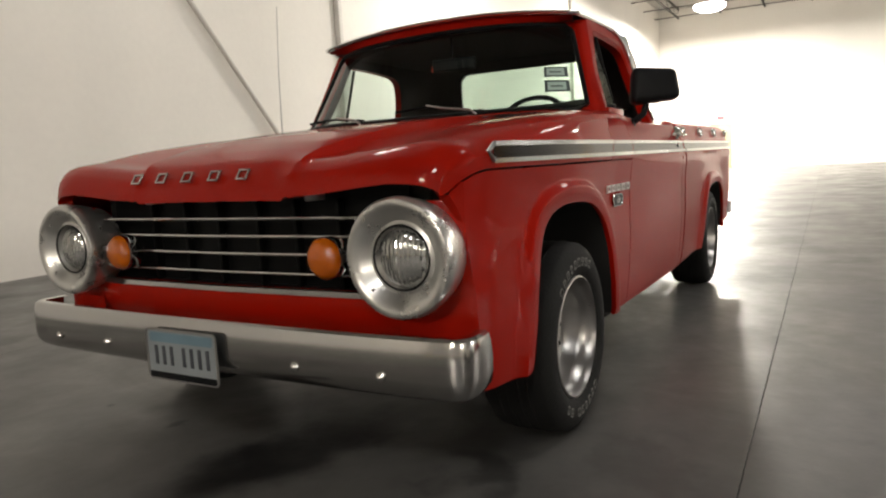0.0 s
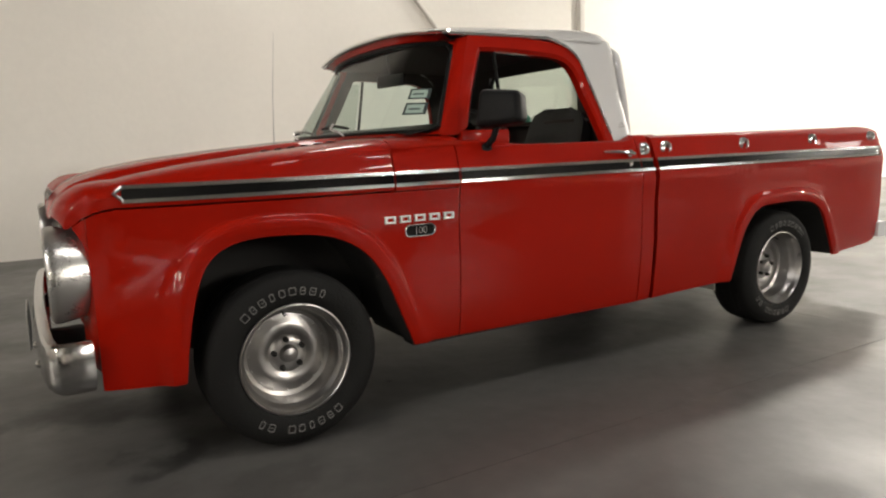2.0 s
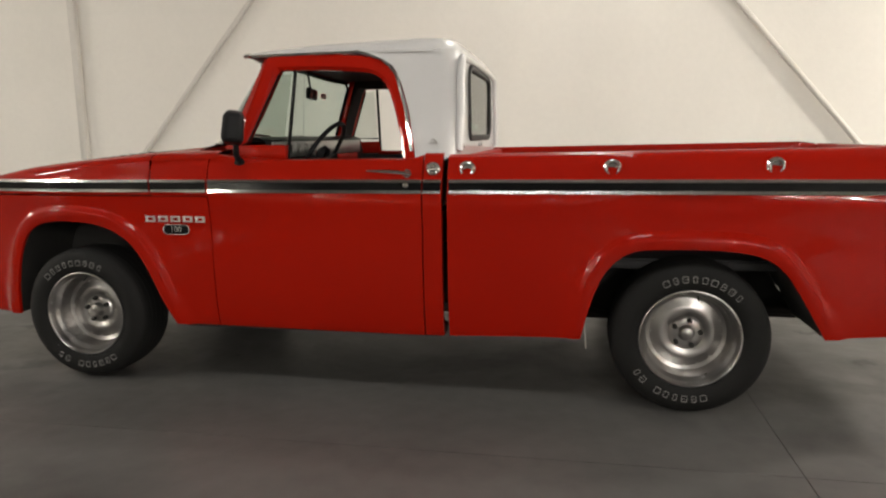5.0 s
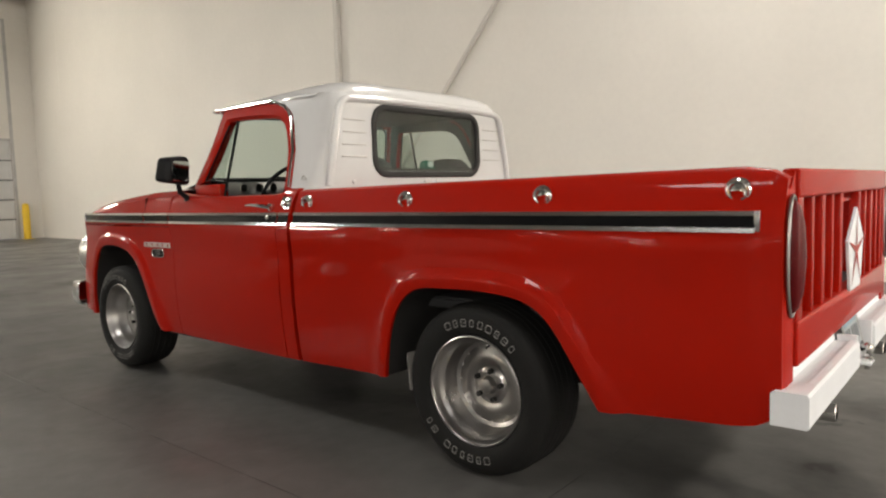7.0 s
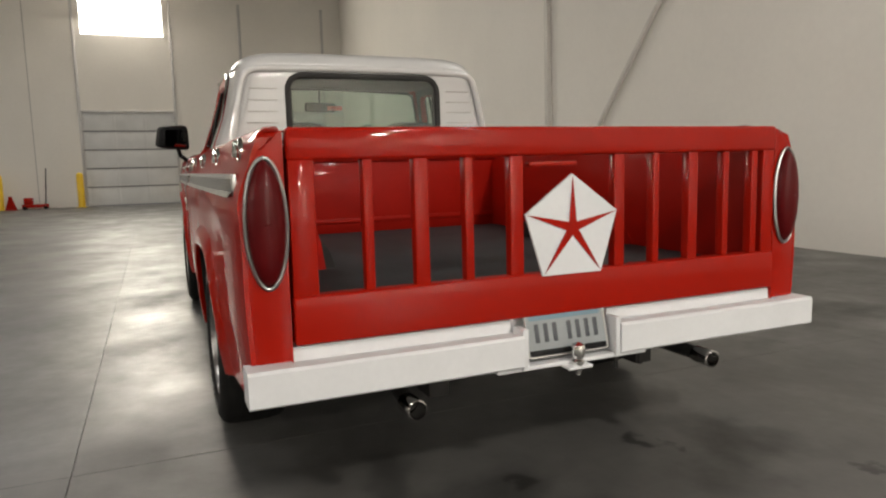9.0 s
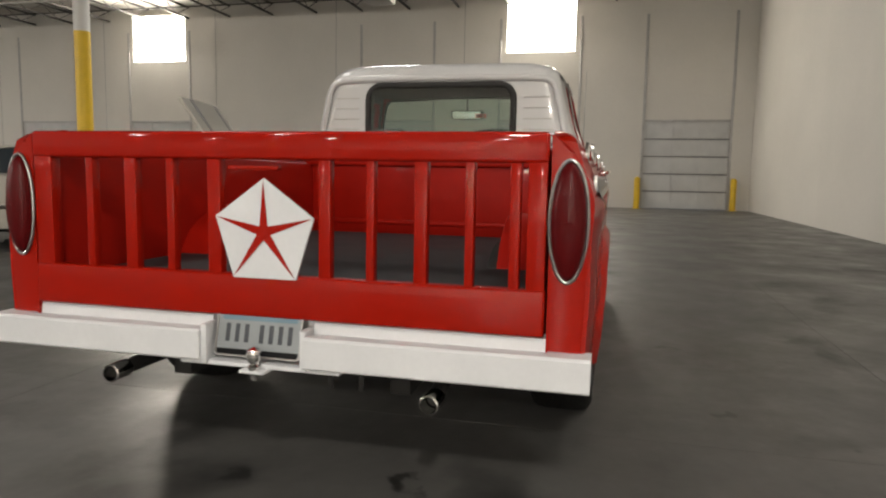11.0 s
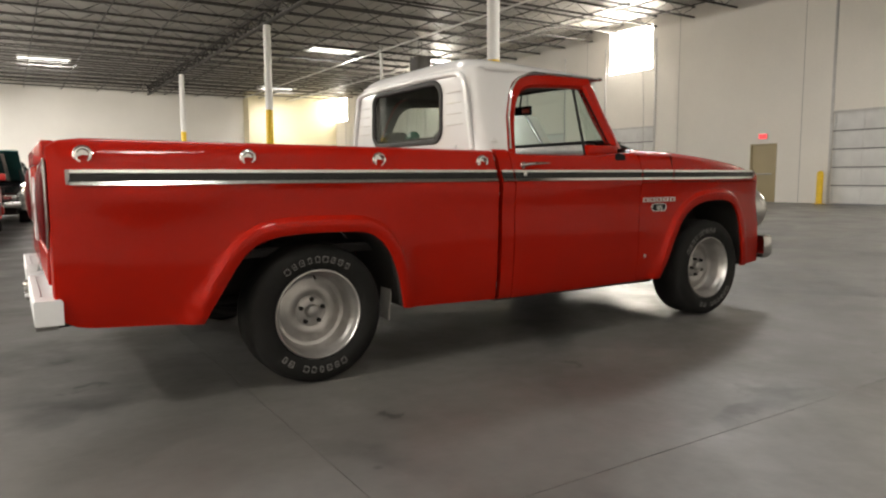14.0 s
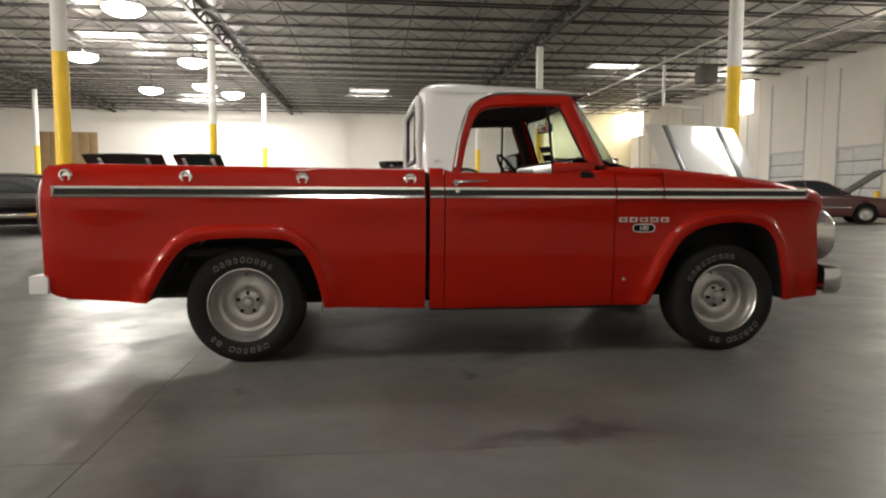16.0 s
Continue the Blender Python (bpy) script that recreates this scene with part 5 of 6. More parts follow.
def roof_row(x):
    w, zc, ze = RW(x), RZ(x), EDGE(x)
    pts = []
    for f in (0, 0.2, 0.4, 0.6, 0.75, 0.86, 0.93, 0.975, 1.0):
        n = float(np.interp(x, (-0.25, 0.1, 0.6), (9.0, 6.0, 2.3)))
        xf = x + 0.040 * (1 - f ** 2.5) * max(0.0, (x - 0.35) / 0.295)
        pts.append((xf, f * w, ze + (zc - ze) * (1 - f ** n) ** 0.75 * (1 - 0.06 * f * f)))
    return [(p[0], -p[1], p[2]) for p in reversed(pts[1:])] + pts


roof = part("cab_roof", grid([roof_row(x) for x in (0.645, 0.638, 0.62, 0.585, 0.56, 0.51, 0.46, 0.37, 0.28, 0.16, 0.05, -0.05, -0.12, -0.18, -0.24, -0.28, -0.32, -0.345, -0.37, -0.39, -0.405, -0.418)]), M_ROOF, truck, "white cab roof")
part("headliner", grid([[(x, y * RW(x) * 0.97, 1.588 - 0.02 * abs(y)) for y in span(-1, 1, 8)] for x in span(0.60, -0.38, 6)]), M_HEADLINER, truck)
skirt = grid([roof_row(x)[-1:] + [(x, CABY(1.590) + 0.002, 1.588)] for x in span(0.60, -0.30, 14)])
both("roof_skirt", skirt, M_ROOF, truck)
# the corner where roof and cab back meet
link = []
for k in range(17):
    f = roof_row(-0.418)[k]
    link.append([f, (REAR_X(1.600), f[1], 1.598)])
part("roof_back_edge", grid(link), M_ROOF, truck)
for s in (1, -1):
    fan = [[(x, s * RW(x), EDGE(x)), (x - 0.004, s * (CABY(1.60) - 0.012 - 0.085 + math.sqrt(max(0.0, 0.085 ** 2 - max(0.0, (REAR_X(1.60) + 0.085 - x)) ** 2))), 1.598)] for x in (-0.24, -0.28, -0.31, -0.335, -0.36, -0.38, -0.398)]
    part("roof_back_edge", grid(fan), M_ROOF, truck)
# chrome drip rail round the roof edge, down the rear of the door
drip = [(x, RW(x) + 0.006, EDGE(x) - 0.004) for x in span(0.60, 0.05, 10)] + [(JAMB_X(z) + 0.012, CABY(z) + 0.010, z) for z in (1.596, 1.580, 1.555, 1.525, 1.48, 1.42, 1.32, 1.22, 1.13)]
both("drip_rail", tube(drip, 0.0075, 8), M_BRIGHT, truck)
vis = [(0.60, 0.708, 1.597), (0.630, 0.702, 1.593)] + [(0.650 + 0.040 * (1 - (y / 0.68) ** 2.5), y, VISOR_Z(y)) for y in (0.675, 0.62, 0.54, 0.43, 0.29, 0.14, 0.0)]
vis = vis + [(p[0], -p[1], p[2]) for p in reversed(vis[:-1])]
part("visor_trim", tube(vis, 0.011, 8, squash=0.9), M_BRIGHT, truck)
both("roof_emblem", moved(tube([(-0.020, 0, -0.008), (0.0, 0, 0.012), (0.020, 0, -0.008), (-0.020, 0, -0.008)], 0.0022, 6, up=(0, 1, 0)), pose(-0.322, CABY(1.175) + 0.002, 1.175)), M_ALUDULL, truck)

# door window frames (red), vent pillars and side glass
inner_o = [(-0.186, 1.096), (-0.165, 1.20), (-0.130, 1.32), (-0.098, 1.41), (-0.06, 1.465), (-0.01, 1.492), (0.06, 1.503), (0.20, 1.512), (0.33, 1.516), (0.43, 1.516), (0.455, 1.505), (0.50, 1.40), (0.55, 1.28), (0.592, 1.178)]
outer_o = [(-0.242, 1.088), (-0.222, 1.20), (-0.192, 1.32), (-0.158, 1.42), (-0.120, 1.500), (-0.065, 1.548), (0.03, 1.574), (0.18, 1.586), (0.33, 1.589), (0.475, 1.587), (0.515, 1.566), (0.570, 1.40), (0.615, 1.28), (0.650, 1.150)]


def frame_strip(pa, pb):
    a, b = spline(pa, 4), spline(pb, 4)
    rows = []
    for p, q in zip(a, b):
        yi, yo = CABY(p[1]), CABY(q[1])
        rows.append([(p[0], yi - 0.045, p[1]), (p[0], yi - 0.004, p[1]), (p[0] + (q[0] - p[0]) * 0.25, yi + 0.006, p[1] + (q[1] - p[1]) * 0.25), (q[0], yo + 0.004, q[1]), (q[0], yo - 0.03, q[1])])
    return grid(rows)


for s in (1, -1):
    fix = (lambda g: g) if s > 0 else mirrored
    d = door_l if s > 0 else door_r
    part("window_frame", fix(frame_strip(inner_o, outer_o)), M_RED, d)
    # dark strip inside each red window frame stands in for the cab's shade
    frame_shade_rows = [[(p[0], CABY(p[1]) - 0.049, p[1]), (p[0] + (q[0] - p[0]) * 0.5, CABY(p[1]) - 0.052, p[1] + (q[1] - p[1]) * 0.5), (q[0], CABY(q[1]) - 0.045, q[1])] for p, q in zip(spline(inner_o, 4), spline(outer_o, 4))]
    part("window_frame_lining", fix(grid(frame_shade_rows)), M_HEADLINER, d)
    part("door_trim_panel", fix(box(-0.28, 0.70, 0.845, 0.860, 0.45, 1.08, 0.006)), M_SEAT, d, "black vinyl inner door panel")
    part("window_reveal", fix(join(box(0.385, 0.64, 0.80, 0.852, 1.085, 1.165, 0.008), box(-0.23, 0.40, 0.80, 0.858, 1.075, 1.098, 0.006))), M_RED, d)
    part("vent_pillar", fix(tube([(0.387, CABY(1.16) - 0.012, 1.098), (0.372, CABY(1.50) - 0.012, 1.515)], 0.009, 8)), M_BLACK, d)
    part("vent_seal", fix(tube([(0.40, CABY(1.19) - 0.01, 1.185), (0.586, CABY(1.19) - 0.01, 1.185), (0.455, CABY(1.50) - 0.01, 1.50)], 0.006, 6)), M_BLACK, d)
    g = [(x, CABY(z) - 0.014, z) for x, z in ((0.405, 1.185), (0.583, 1.185), (0.452, 1.498), (0.392, 1.505))]
    vg = part("vent_glass", fix((g, [[0, 1, 2, 3]])), M_GLASS, d)
    vg.visible_shadow = False
    # outside handle with its push button and lock
    h = part("door_handle", fix(join(tube([(-0.250, 0.985, 1.034), (-0.215, 0.995, 1.040), (-0.15, 0.998, 1.046), (-0.05, 0.990, 1.049)], [0.012, 0.013, 0.010, 0.005], 8, squash=0.8), moved(lathe([(-0.02, 0.020), (0.012, 0.019), (0.018, 0.012), (0.019, 0.0005)], 16), pose(-0.232, 0.968, 1.036)))), M_CHROME, d, "chrome pull handle")
    part("door_lock", fix(moved(lathe([(-0.006, 0.013), (0.010, 0.012), (0.012, 0.0005)], 14), pose(-0.225, 0.982, 0.986))), M_CHROME, d)
    part("hinge_cover", fix(box(0.44, 0.54, 0.925, 0.945, 1.085, 1.098, 0.004)), M_REDIN, d)
# round chrome knob on the left quarter
part("fuel_cap", moved(lathe([(-0.01, 0.034), (0.012, 0.033), (0.022, 0.024), (0.020, 0.014), (0.030, 0.012), (0.032, 0.0005)], 24), pose(-0.345, 0.952, 1.053)), M_CHROME, truck)
part("fender_screw", moved(lathe([(-0.004, 0.008), (0.003, 0.007), (0.004, 0.0005)], 10), pose(0.80, -0.940, 0.47, 180)), M_ALU, truck)

# windscreen and pillars
def screen(u, v, out=0.0):
    y = u * (0.795 * (1 - v) + 0.665 * v)
    x = 0.695 * (1 - v) + 0.535 * v + (0.235 * (1 - v) + 0.115 * v) * (1 - abs(u) ** 5) + out
    return (x, y, 1.158 + (0.405 + 0.036 * (1 - u * u)) * v)


ws = part("windscreen", grid([[screen(u, v) for u in span(-0.97, 0.97, 20)] for v in span(0.02, 0.97, 6)]), M_GLASSW, truck, "curved windscreen with a greenish tint")
ws.visible_shadow = False
edge = [screen(u, 0.015, 0.004) for u in span(-0.95, 0.95, 16)] + [screen(0.985, v, 0.004) for v in span(0.06, 0.90, 6)] + [screen(u, 0.975, 0.004) for u in span(0.95, -0.95, 16)] + [screen(-0.985, v, 0.004) for v in span(0.90, 0.06, 6)]
part("screen_gasket", tube(edge, 0.011, 8, True, up=(1, 0, 0.3)), M_BLACK, ws)
for s in (1, -1):
    rows = []
    for v in span(-0.03, 1.03, 10):
        a = Vector(screen(s * 0.985, v, 0.002))
        z = a.z
        xo = float(np.interp(z, (1.13, 1.28, 1.40, 1.566, 1.59), (0.657, 0.617, 0.572, 0.517, 0.50)))
        b = Vector((xo, s * (CABY(z) + 0.006), z))
        mid = (a + b) / 2 + Vector((0.012, s * 0.010, 0))
        rows.append([a - Vector((0.04, s * 0.01, 0)), a, a + (mid - a) * 0.5 + Vector((0.004, s * 0.001, 0)), mid, b + (mid - b) * 0.4, b])
    part("screen_pillar", grid(rows), M_RED, truck)
part("screen_header", grid([[screen(u, 0.965, 0.004), screen(u, 1.0, 0.008), (0.672 - 0.045 * abs(u) ** 3, u * 0.690, VISOR_Z(u * 0.690) - 0.006)] for u in span(-1, 1, 20)]), M_RED, truck)
part("screen_sill", grid([[screen(u, 0.025, 0.0), screen(u, -0.01, 0.015), (screen(u, 0, 0.08)[0], screen(u, 0)[1] * 1.05, 1.148)] for u in span(-1, 1, 20)]), M_RED, truck)
# wipers
for y0, y1, x1, z1 in ((0.36, 0.02, 0.850, 1.218), (-0.26, -0.55, 0.80, 1.205)):
    xa = screen(y0 / 0.775, 0.0)[0] + 0.05
    wi = part("wiper", tube([(xa, y0, 1.160), (xa + 0.015, y0 - 0.02, 1.180), ((xa + x1) / 2 + 0.06, (y0 + y1) / 2, 1.200), (x1 + 0.055, y1 + 0.05, z1 + 0.006)], 0.005, 6), M_ALUDULL, truck, "windscreen wiper arm with black blade")
    part("wiper_blade", tube([(x1 + 0.045, y1 - 0.13, z1 - 0.012), (x1 + 0.055, y1 + 0.05, z1), (x1 + 0.05, y1 + 0.22, z1 - 0.02)], 0.007, 6), M_BLACK, wi)
# inspection stickers on the glass
for z, h in ((1.325, 0.045), (1.262, 0.050)):
    u0 = 0.90
    v = (z - 1.158) / 0.395
    st = part("windscreen_sticker", grid([[screen(uu, v + dv, -0.005) for uu in (0.80, 0.86, 0.92)] for dv in (-h / 0.79, h / 0.79)]), M_INK, truck, "small printed windscreen sticker")
    part("sticker_field", grid([[screen(uu, v + dv, -0.0035) for uu in (0.815, 0.86, 0.905)] for dv in (-h / 1.1, h / 1.1)]), M_STICKER, st)
    part("sticker_bar", grid([[screen(uu, v + dv, -0.0025) for uu in (0.83, 0.86, 0.89)] for dv in (-h / 5, h / 9)]), M_INK, st)
# thin aerial on the right fender
part("aerial", tube([(0.95, -0.785, 1.13), (0.935, -0.79, 1.45), (0.905, -0.795, 1.80)], [0.004, 0.0022, 0.0014], 6), M_ALUDULL, truck)

# door mirrors: left one stands at the vent window
def mirror_case():
    """A rounded case, narrower towards its top and its outer end."""
    vs, fs = box(-0.050, 0.045, -0.108, 0.108, -0.082, 0.082, 0.030, 4)
    return [Vector((v.x * (1 - 1.2 * max(0.0, v.z)), v.y * (1 - 0.9 * (v.z + 0.082)), v.z * (1 - 1.0 * (v.y + 0.1)))) for v in vs], fs


mir = part("door_mirror", moved(mirror_case(), pose(0.556, 1.030, 1.246, 0, -7, 26)), M_PLASTIC, truck, "black square door mirror on a bent arm")
part("mirror_glass", moved(slab(rounded(0.150, 0.110, 0.02, 4), 0, -0.0525, -0.0505), pose(0.556, 1.030, 1.246, 0, -7, 26)), M_MIRROR, mir)
part("mirror_arm", join(tube([(0.560, 1.00, 1.175), (0.570, 0.985, 1.125), (0.575, 0.945, 1.095)], 0.014, 8), moved(lathe([(-0.01, 0.030), (0.012, 0.026), (0.016, 0.0005)], 16), pose(0.575, 0.935, 1.080))), M_PLASTIC, mir)
part("mirror_mount_cover", moved(slab(rounded(0.085, 0.055, 0.025, 5), 1, -0.004, 0.012), pose(0.560, -0.948, 1.082, 0, 12, 0)), M_PLASTIC, truck, "dark oval cover where a mirror was mounted")

# ---------- inside the cab ----------
part("dashboard", grid([[(x, y, z) for x, z in ((0.86, 1.150), (0.72, 1.180), (0.60, 1.205), (0.545, 1.200), (0.520, 1.180), (0.505, 1.10), (0.53, 1.00), (0.58, 0.85))] for y in span(-0.78, 0.78, 8)]), M_BLACK, truck, "black dashboard with silver dials")
for k in range(5):
    part("dial", moved(lathe([(0.0, 0.028), (0.006, 0.028), (0.008, 0.024), (0.003, 0.022), (0.003, 0.0005)], 18), pose(0.503, 0.62 - 0.105 * k, 1.142) @ pose(0, 0, 0, 0, 0, 90)), M_ALU, truck, "round silver-rimmed dial")
part("dash_trim", box(0.500, 0.516, -0.70, 0.72, 1.098, 1.178, 0.005), M_ALUDULL, truck, "silver instrument panel")
part("glove_box_lid", box(0.494, 0.504, -0.62, -0.22, 1.045, 1.095, 0.006), M_REDIN, truck)
sw = part("steering_wheel", moved(lathe([(0.012 * math.sin(2 * math.pi * k / 10), 0.198 + 0.012 * math.cos(2 * math.pi * k / 10)) for k in range(11)], 40), pose(0.385, 0.37, 1.105, 0, 0, 90) @ pose(0, 0, 0, -34, 0, 0)), M_PLASTIC, truck, "thin black steering wheel on its column")
part("steering_spoke", moved(join(tube([(-0.195, 0.0, 0.0), (0, 0.03, -0.02), (0.195, 0, 0)], 0.012, 8), moved(lathe([(0.04, 0.035), (0.05, 0.05), (0.02, 0.055), (0.0, 0.02)], 16), pose(0, -0.03, 0, 0, 0, 0))), pose(0.385, 0.37, 1.105, 0, 0, 90) @ pose(0, 0, 0, -34, 0, 0)), M_PLASTIC, sw)
part("steering_column", tube([(0.40, 0.37, 1.085), (0.62, 0.37, 0.93)], 0.03, 10), M_PLASTIC, sw)


def bucket(y):
    rows = []
    for k, (x, z, w) in enumerate(((0.25, 0.70, 0.24), (0.22, 0.76, 0.25), (0.0, 0.78, 0.26), (-0.16, 0.80, 0.25), (-0.22, 0.92, 0.25), (-0.28, 1.12, 0.235), (-0.305, 1.205, 0.225), (-0.315, 1.255, 0.19), (-0.325, 1.285, 0.11))):
        rows.append([(x + (0.05 if abs(u) > 0.8 else 0.0) * (0.6 if z > 0.85 else 0.2), y + u * w, z + (0.03 if abs(u) > 0.8 and z < 0.9 else 0)) for u in (-1, -0.85, -0.5, 0, 0.5, 0.85, 1)])
    return thick(rows, lambda p: (-0.05, 0, -0.05))


for y in (0.38, -0.34):
    part("bucket_seat", bucket(y), M_SEAT, truck, "black vinyl high-back seat")
mirr = part("rear_view_mirror", moved(box(-0.012, 0.012, -0.115, 0.115, -0.032, 0.032, 0.010, 3), pose(0.555, 0.04, 1.448, 0, -5, 10)), M_PLASTIC, truck, "inside mirror hanging from the windscreen header")
part("mirror_face", moved(slab(rounded(0.21, 0.052, 0.015, 4), 0, -0.0145, -0.0125), pose(0.555, 0.04, 1.448, 0, -5, 10)), M_CHROME, mirr)
part("mirror_stem", tube([(0.560, 0.04, 1.475), (0.575, 0.04, 1.575)], 0.006, 6), M_PLASTIC, mirr)
part("mirror_pendant", box(0.520, 0.526, -0.11, -0.03, 1.425, 1.455, 0.003), M_PENDANT, mirr, "small red and orange pendant")
cap = tagged(part("baseball_cap", moved(grid([[(0.062 * math.cos(a) * r, 0.055 * math.sin(a) * r, h * 0.75) for a in [2 * math.pi * k / 16 for k in range(16)]] for r, h in ((1.0, 0.0), (1.02, 0.02), (0.97, 0.05), (0.8, 0.08), (0.5, 0.098), (0.05, 0.102))], True), pose(-0.375, -0.02, 1.223) @ Matrix.Scale(0.62, 4)), M_GREENCAP), "green and white cap on the rear cab shelf", "cap")
part("cap_front_panel", moved(slab(rounded(0.075, 0.045, 0.02, 4, 0, 0.035), 0, -0.064, -0.056), pose(-0.375, -0.02, 1.223) @ Matrix.Scale(0.62, 4)), M_STICKER, cap)
part("cap_peak", moved(slab([(0.05 * math.cos(radians(a)) - 0.045, 0.055 * math.sin(radians(a))) for a in range(90, 271, 20)], 2, 0.0, 0.006), pose(-0.375, -0.02, 1.223) @ Matrix.Scale(0.62, 4)), M_GREENCAP, cap)
part("parcel_shelf", box(-0.40, -0.30, -0.70, 0.70, 1.205, 1.222, 0.004), M_HEADLINER, truck)

# ---------- other cars in the hall ----------
M_CARWHITE = material("cream_white_car_paint", (0.42, 0.40, 0.35), 0.3, coat=0.6, var=0.04, scale=3)
M_CARBLACK = material("black_car_paint", (0.010, 0.010, 0.012), 0.25, coat=0.8, var=0.1, scale=3)
M_CARMAROON = material("maroon_car_paint", (0.07, 0.008, 0.010), 0.3, coat=0.8, var=0.08, scale=3)
M_CARRED = material("bright_red_car_paint", (0.50, 0.012, 0.012), 0.3, coat=0.5, var=0.05, scale=3)
M_CARTEAL = material("dark_teal_car_paint", (0.02, 0.10, 0.10), 0.3, coat=0.6, var=0.08, scale=3)
M_CARGREEN = material("dark_green_car_paint", (0.012, 0.03, 0.022), 0.3, coat=0.6, var=0.08, scale=3)
M_GREYDARK = material("dark_grey_stripe_paint", (0.10, 0.095, 0.09), 0.4, coat=0.3)
M_TOP = material("black_folding_top_cloth", (0.015, 0.013, 0.013), 0.85, var=0.2, scale=12)
M_REARGLASS = material("tinted_rear_glass", (0.12, 0.135, 0.15), 0.05, coat=1.0, var=0.08, scale=2)
M_DARKGLASS = material("dark_car_glass", (0.03, 0.038, 0.045), 0.06, coat=0.8, var=0.05, scale=2)


def car(label, m, paint, hood_paint=None, hood_angle=0.0, open_top=False, length=4.9, tall=1.40, square=False, hood_w=0.76, nose_hinge=False, jacked=0.0):
    """A parked car, nose towards its own +x."""
    o = new("car")
    tagged(o, label, "car", "other cars in the hall")
    L2, w, axle = length / 2, 0.90, 1.40
    belt, sill = 0.92, 0.24
    zb = table([(-L2, 0.80), (-L2 + 0.12, 0.90), (-L2 + 0.9, 0.95), (-0.4, belt), (0.75, 0.93), (1.2, 0.90), (L2 - 0.25, 0.80), (L2, 0.66)])
    wd = table([(-L2, 0.76), (-L2 + 0.15, 0.86), (-1.2, w), (1.2, w), (L2 - 0.3, 0.85), (L2, 0.74)])
    lo = table([(-L2, 0.42), (-L2 + 0.2, 0.30), (-1.0, sill), (1.0, sill), (L2 - 0.2, 0.27), (L2, 0.36)])
    rows = []
    open_hood = hood_angle > 0
    for x in span(-L2, L2, 44):
        b, ww, s0 = zb(x), wd(x), lo(x)
        arch = 0.0
        for ax in (-axle, axle):
            d = abs(x - ax)
            if d < 0.36:
                arch = max(arch, 0.30 + math.sqrt(0.36 ** 2 - d * d))
        s1 = max(s0, arch)
        top = b - (0.22 if (open_hood and 0.86 < x < L2 - 0.28) else 0.0)
        half = [(x, ww * 0.90, s1), (x, ww, s1 + 0.02), (x, ww * 1.01, (s1 + b) / 2), (x, ww * 0.99, b - 0.10), (x, ww * 0.955, b - 0.02), (x, ww * 0.88, b), (x, ww * 0.86, top + 0.005), (x, ww * 0.4, top + 0.02), (x, 0, top + 0.025)]
        rows.append(half + [(p[0], -p[1], p[2]) for p in reversed(half[:-1])])
    g = grid(rows)
    n = len(rows[0])
    ends = (g[0], g[1] + [list(range(n)), [len(g[0]) - n + k for k in range(n)]])
    body = mesh_ob("body", ends, paint, o)
    if open_hood:
        mesh_ob("engine", join(box(1.0, L2 - 0.5, -0.45, 0.45, 0.60, 0.80, 0.04), box(1.15, 1.6, -0.2, 0.2, 0.78, 0.86, 0.03)), M_UNDER, o)
    # cabin
    if open_top:
        mesh_ob("soft_top", thick([[(x, y * w_, z + 0.03 * (1 - y * y)) for y in span(-1, 1, 8)] for x, z, w_ in ((0.24, 1.345, 0.64), (0.0, 1.375, 0.66), (-0.45, 1.385, 0.67), (-0.85, 1.37, 0.66), (-1.12, 1.34, 0.64))], lambda p: (0, 0, -0.03)), M_TOP, o, "black roof")
        mesh_ob("rear_window", thick([[(x, y * w_, z + 0.02 * (1 - y * y)) for y in span(-1, 1, 8)] for x, z, w_ in ((-1.13, 1.325, 0.58), (-1.40, 1.215, 0.62), (-1.68, 1.08, 0.66), (-1.95, 0.945, 0.69))], lambda p: (0.01, 0, -0.012)), M_REARGLASS, o, "sloping blue-grey rear window")
        for s in (1, -1):
            mesh_ob("roof_pillar", tube([(-1.10, s * 0.62, 1.345), (-1.42, s * 0.675, 1.21), (-1.98, s * 0.745, 0.95)], [0.028, 0.030, 0.034], 8, squash=0.6), M_CARBLACK, o)
            mesh_ob("belt_trim", tube([(0.80, s * 0.80, 0.935), (-0.4, s * 0.815, 0.925), (-1.55, s * 0.80, 0.955)], 0.012, 6), M_CHROMEDULL, o)
        fr = [(0.80, 0.76, 0.94), (0.25, 0.66, 1.33), (0.20, 0.50, 1.37), (0.18, 0.0, 1.38), (0.20, -0.50, 1.37), (0.25, -0.66, 1.33), (0.80, -0.76, 0.94)]
        mesh_ob("screen_frame", tube(fr, 0.030, 8), M_TOP, o, "dark windscreen surround")
        mesh_ob("windscreen", grid([[(0.80, 0.74, 0.95), (0.86, 0, 0.97), (0.80, -0.74, 0.95)], [(0.25, 0.64, 1.33), (0.22, 0, 1.37), (0.25, -0.64, 1.33)]]), M_GLASS, o).visible_shadow = False
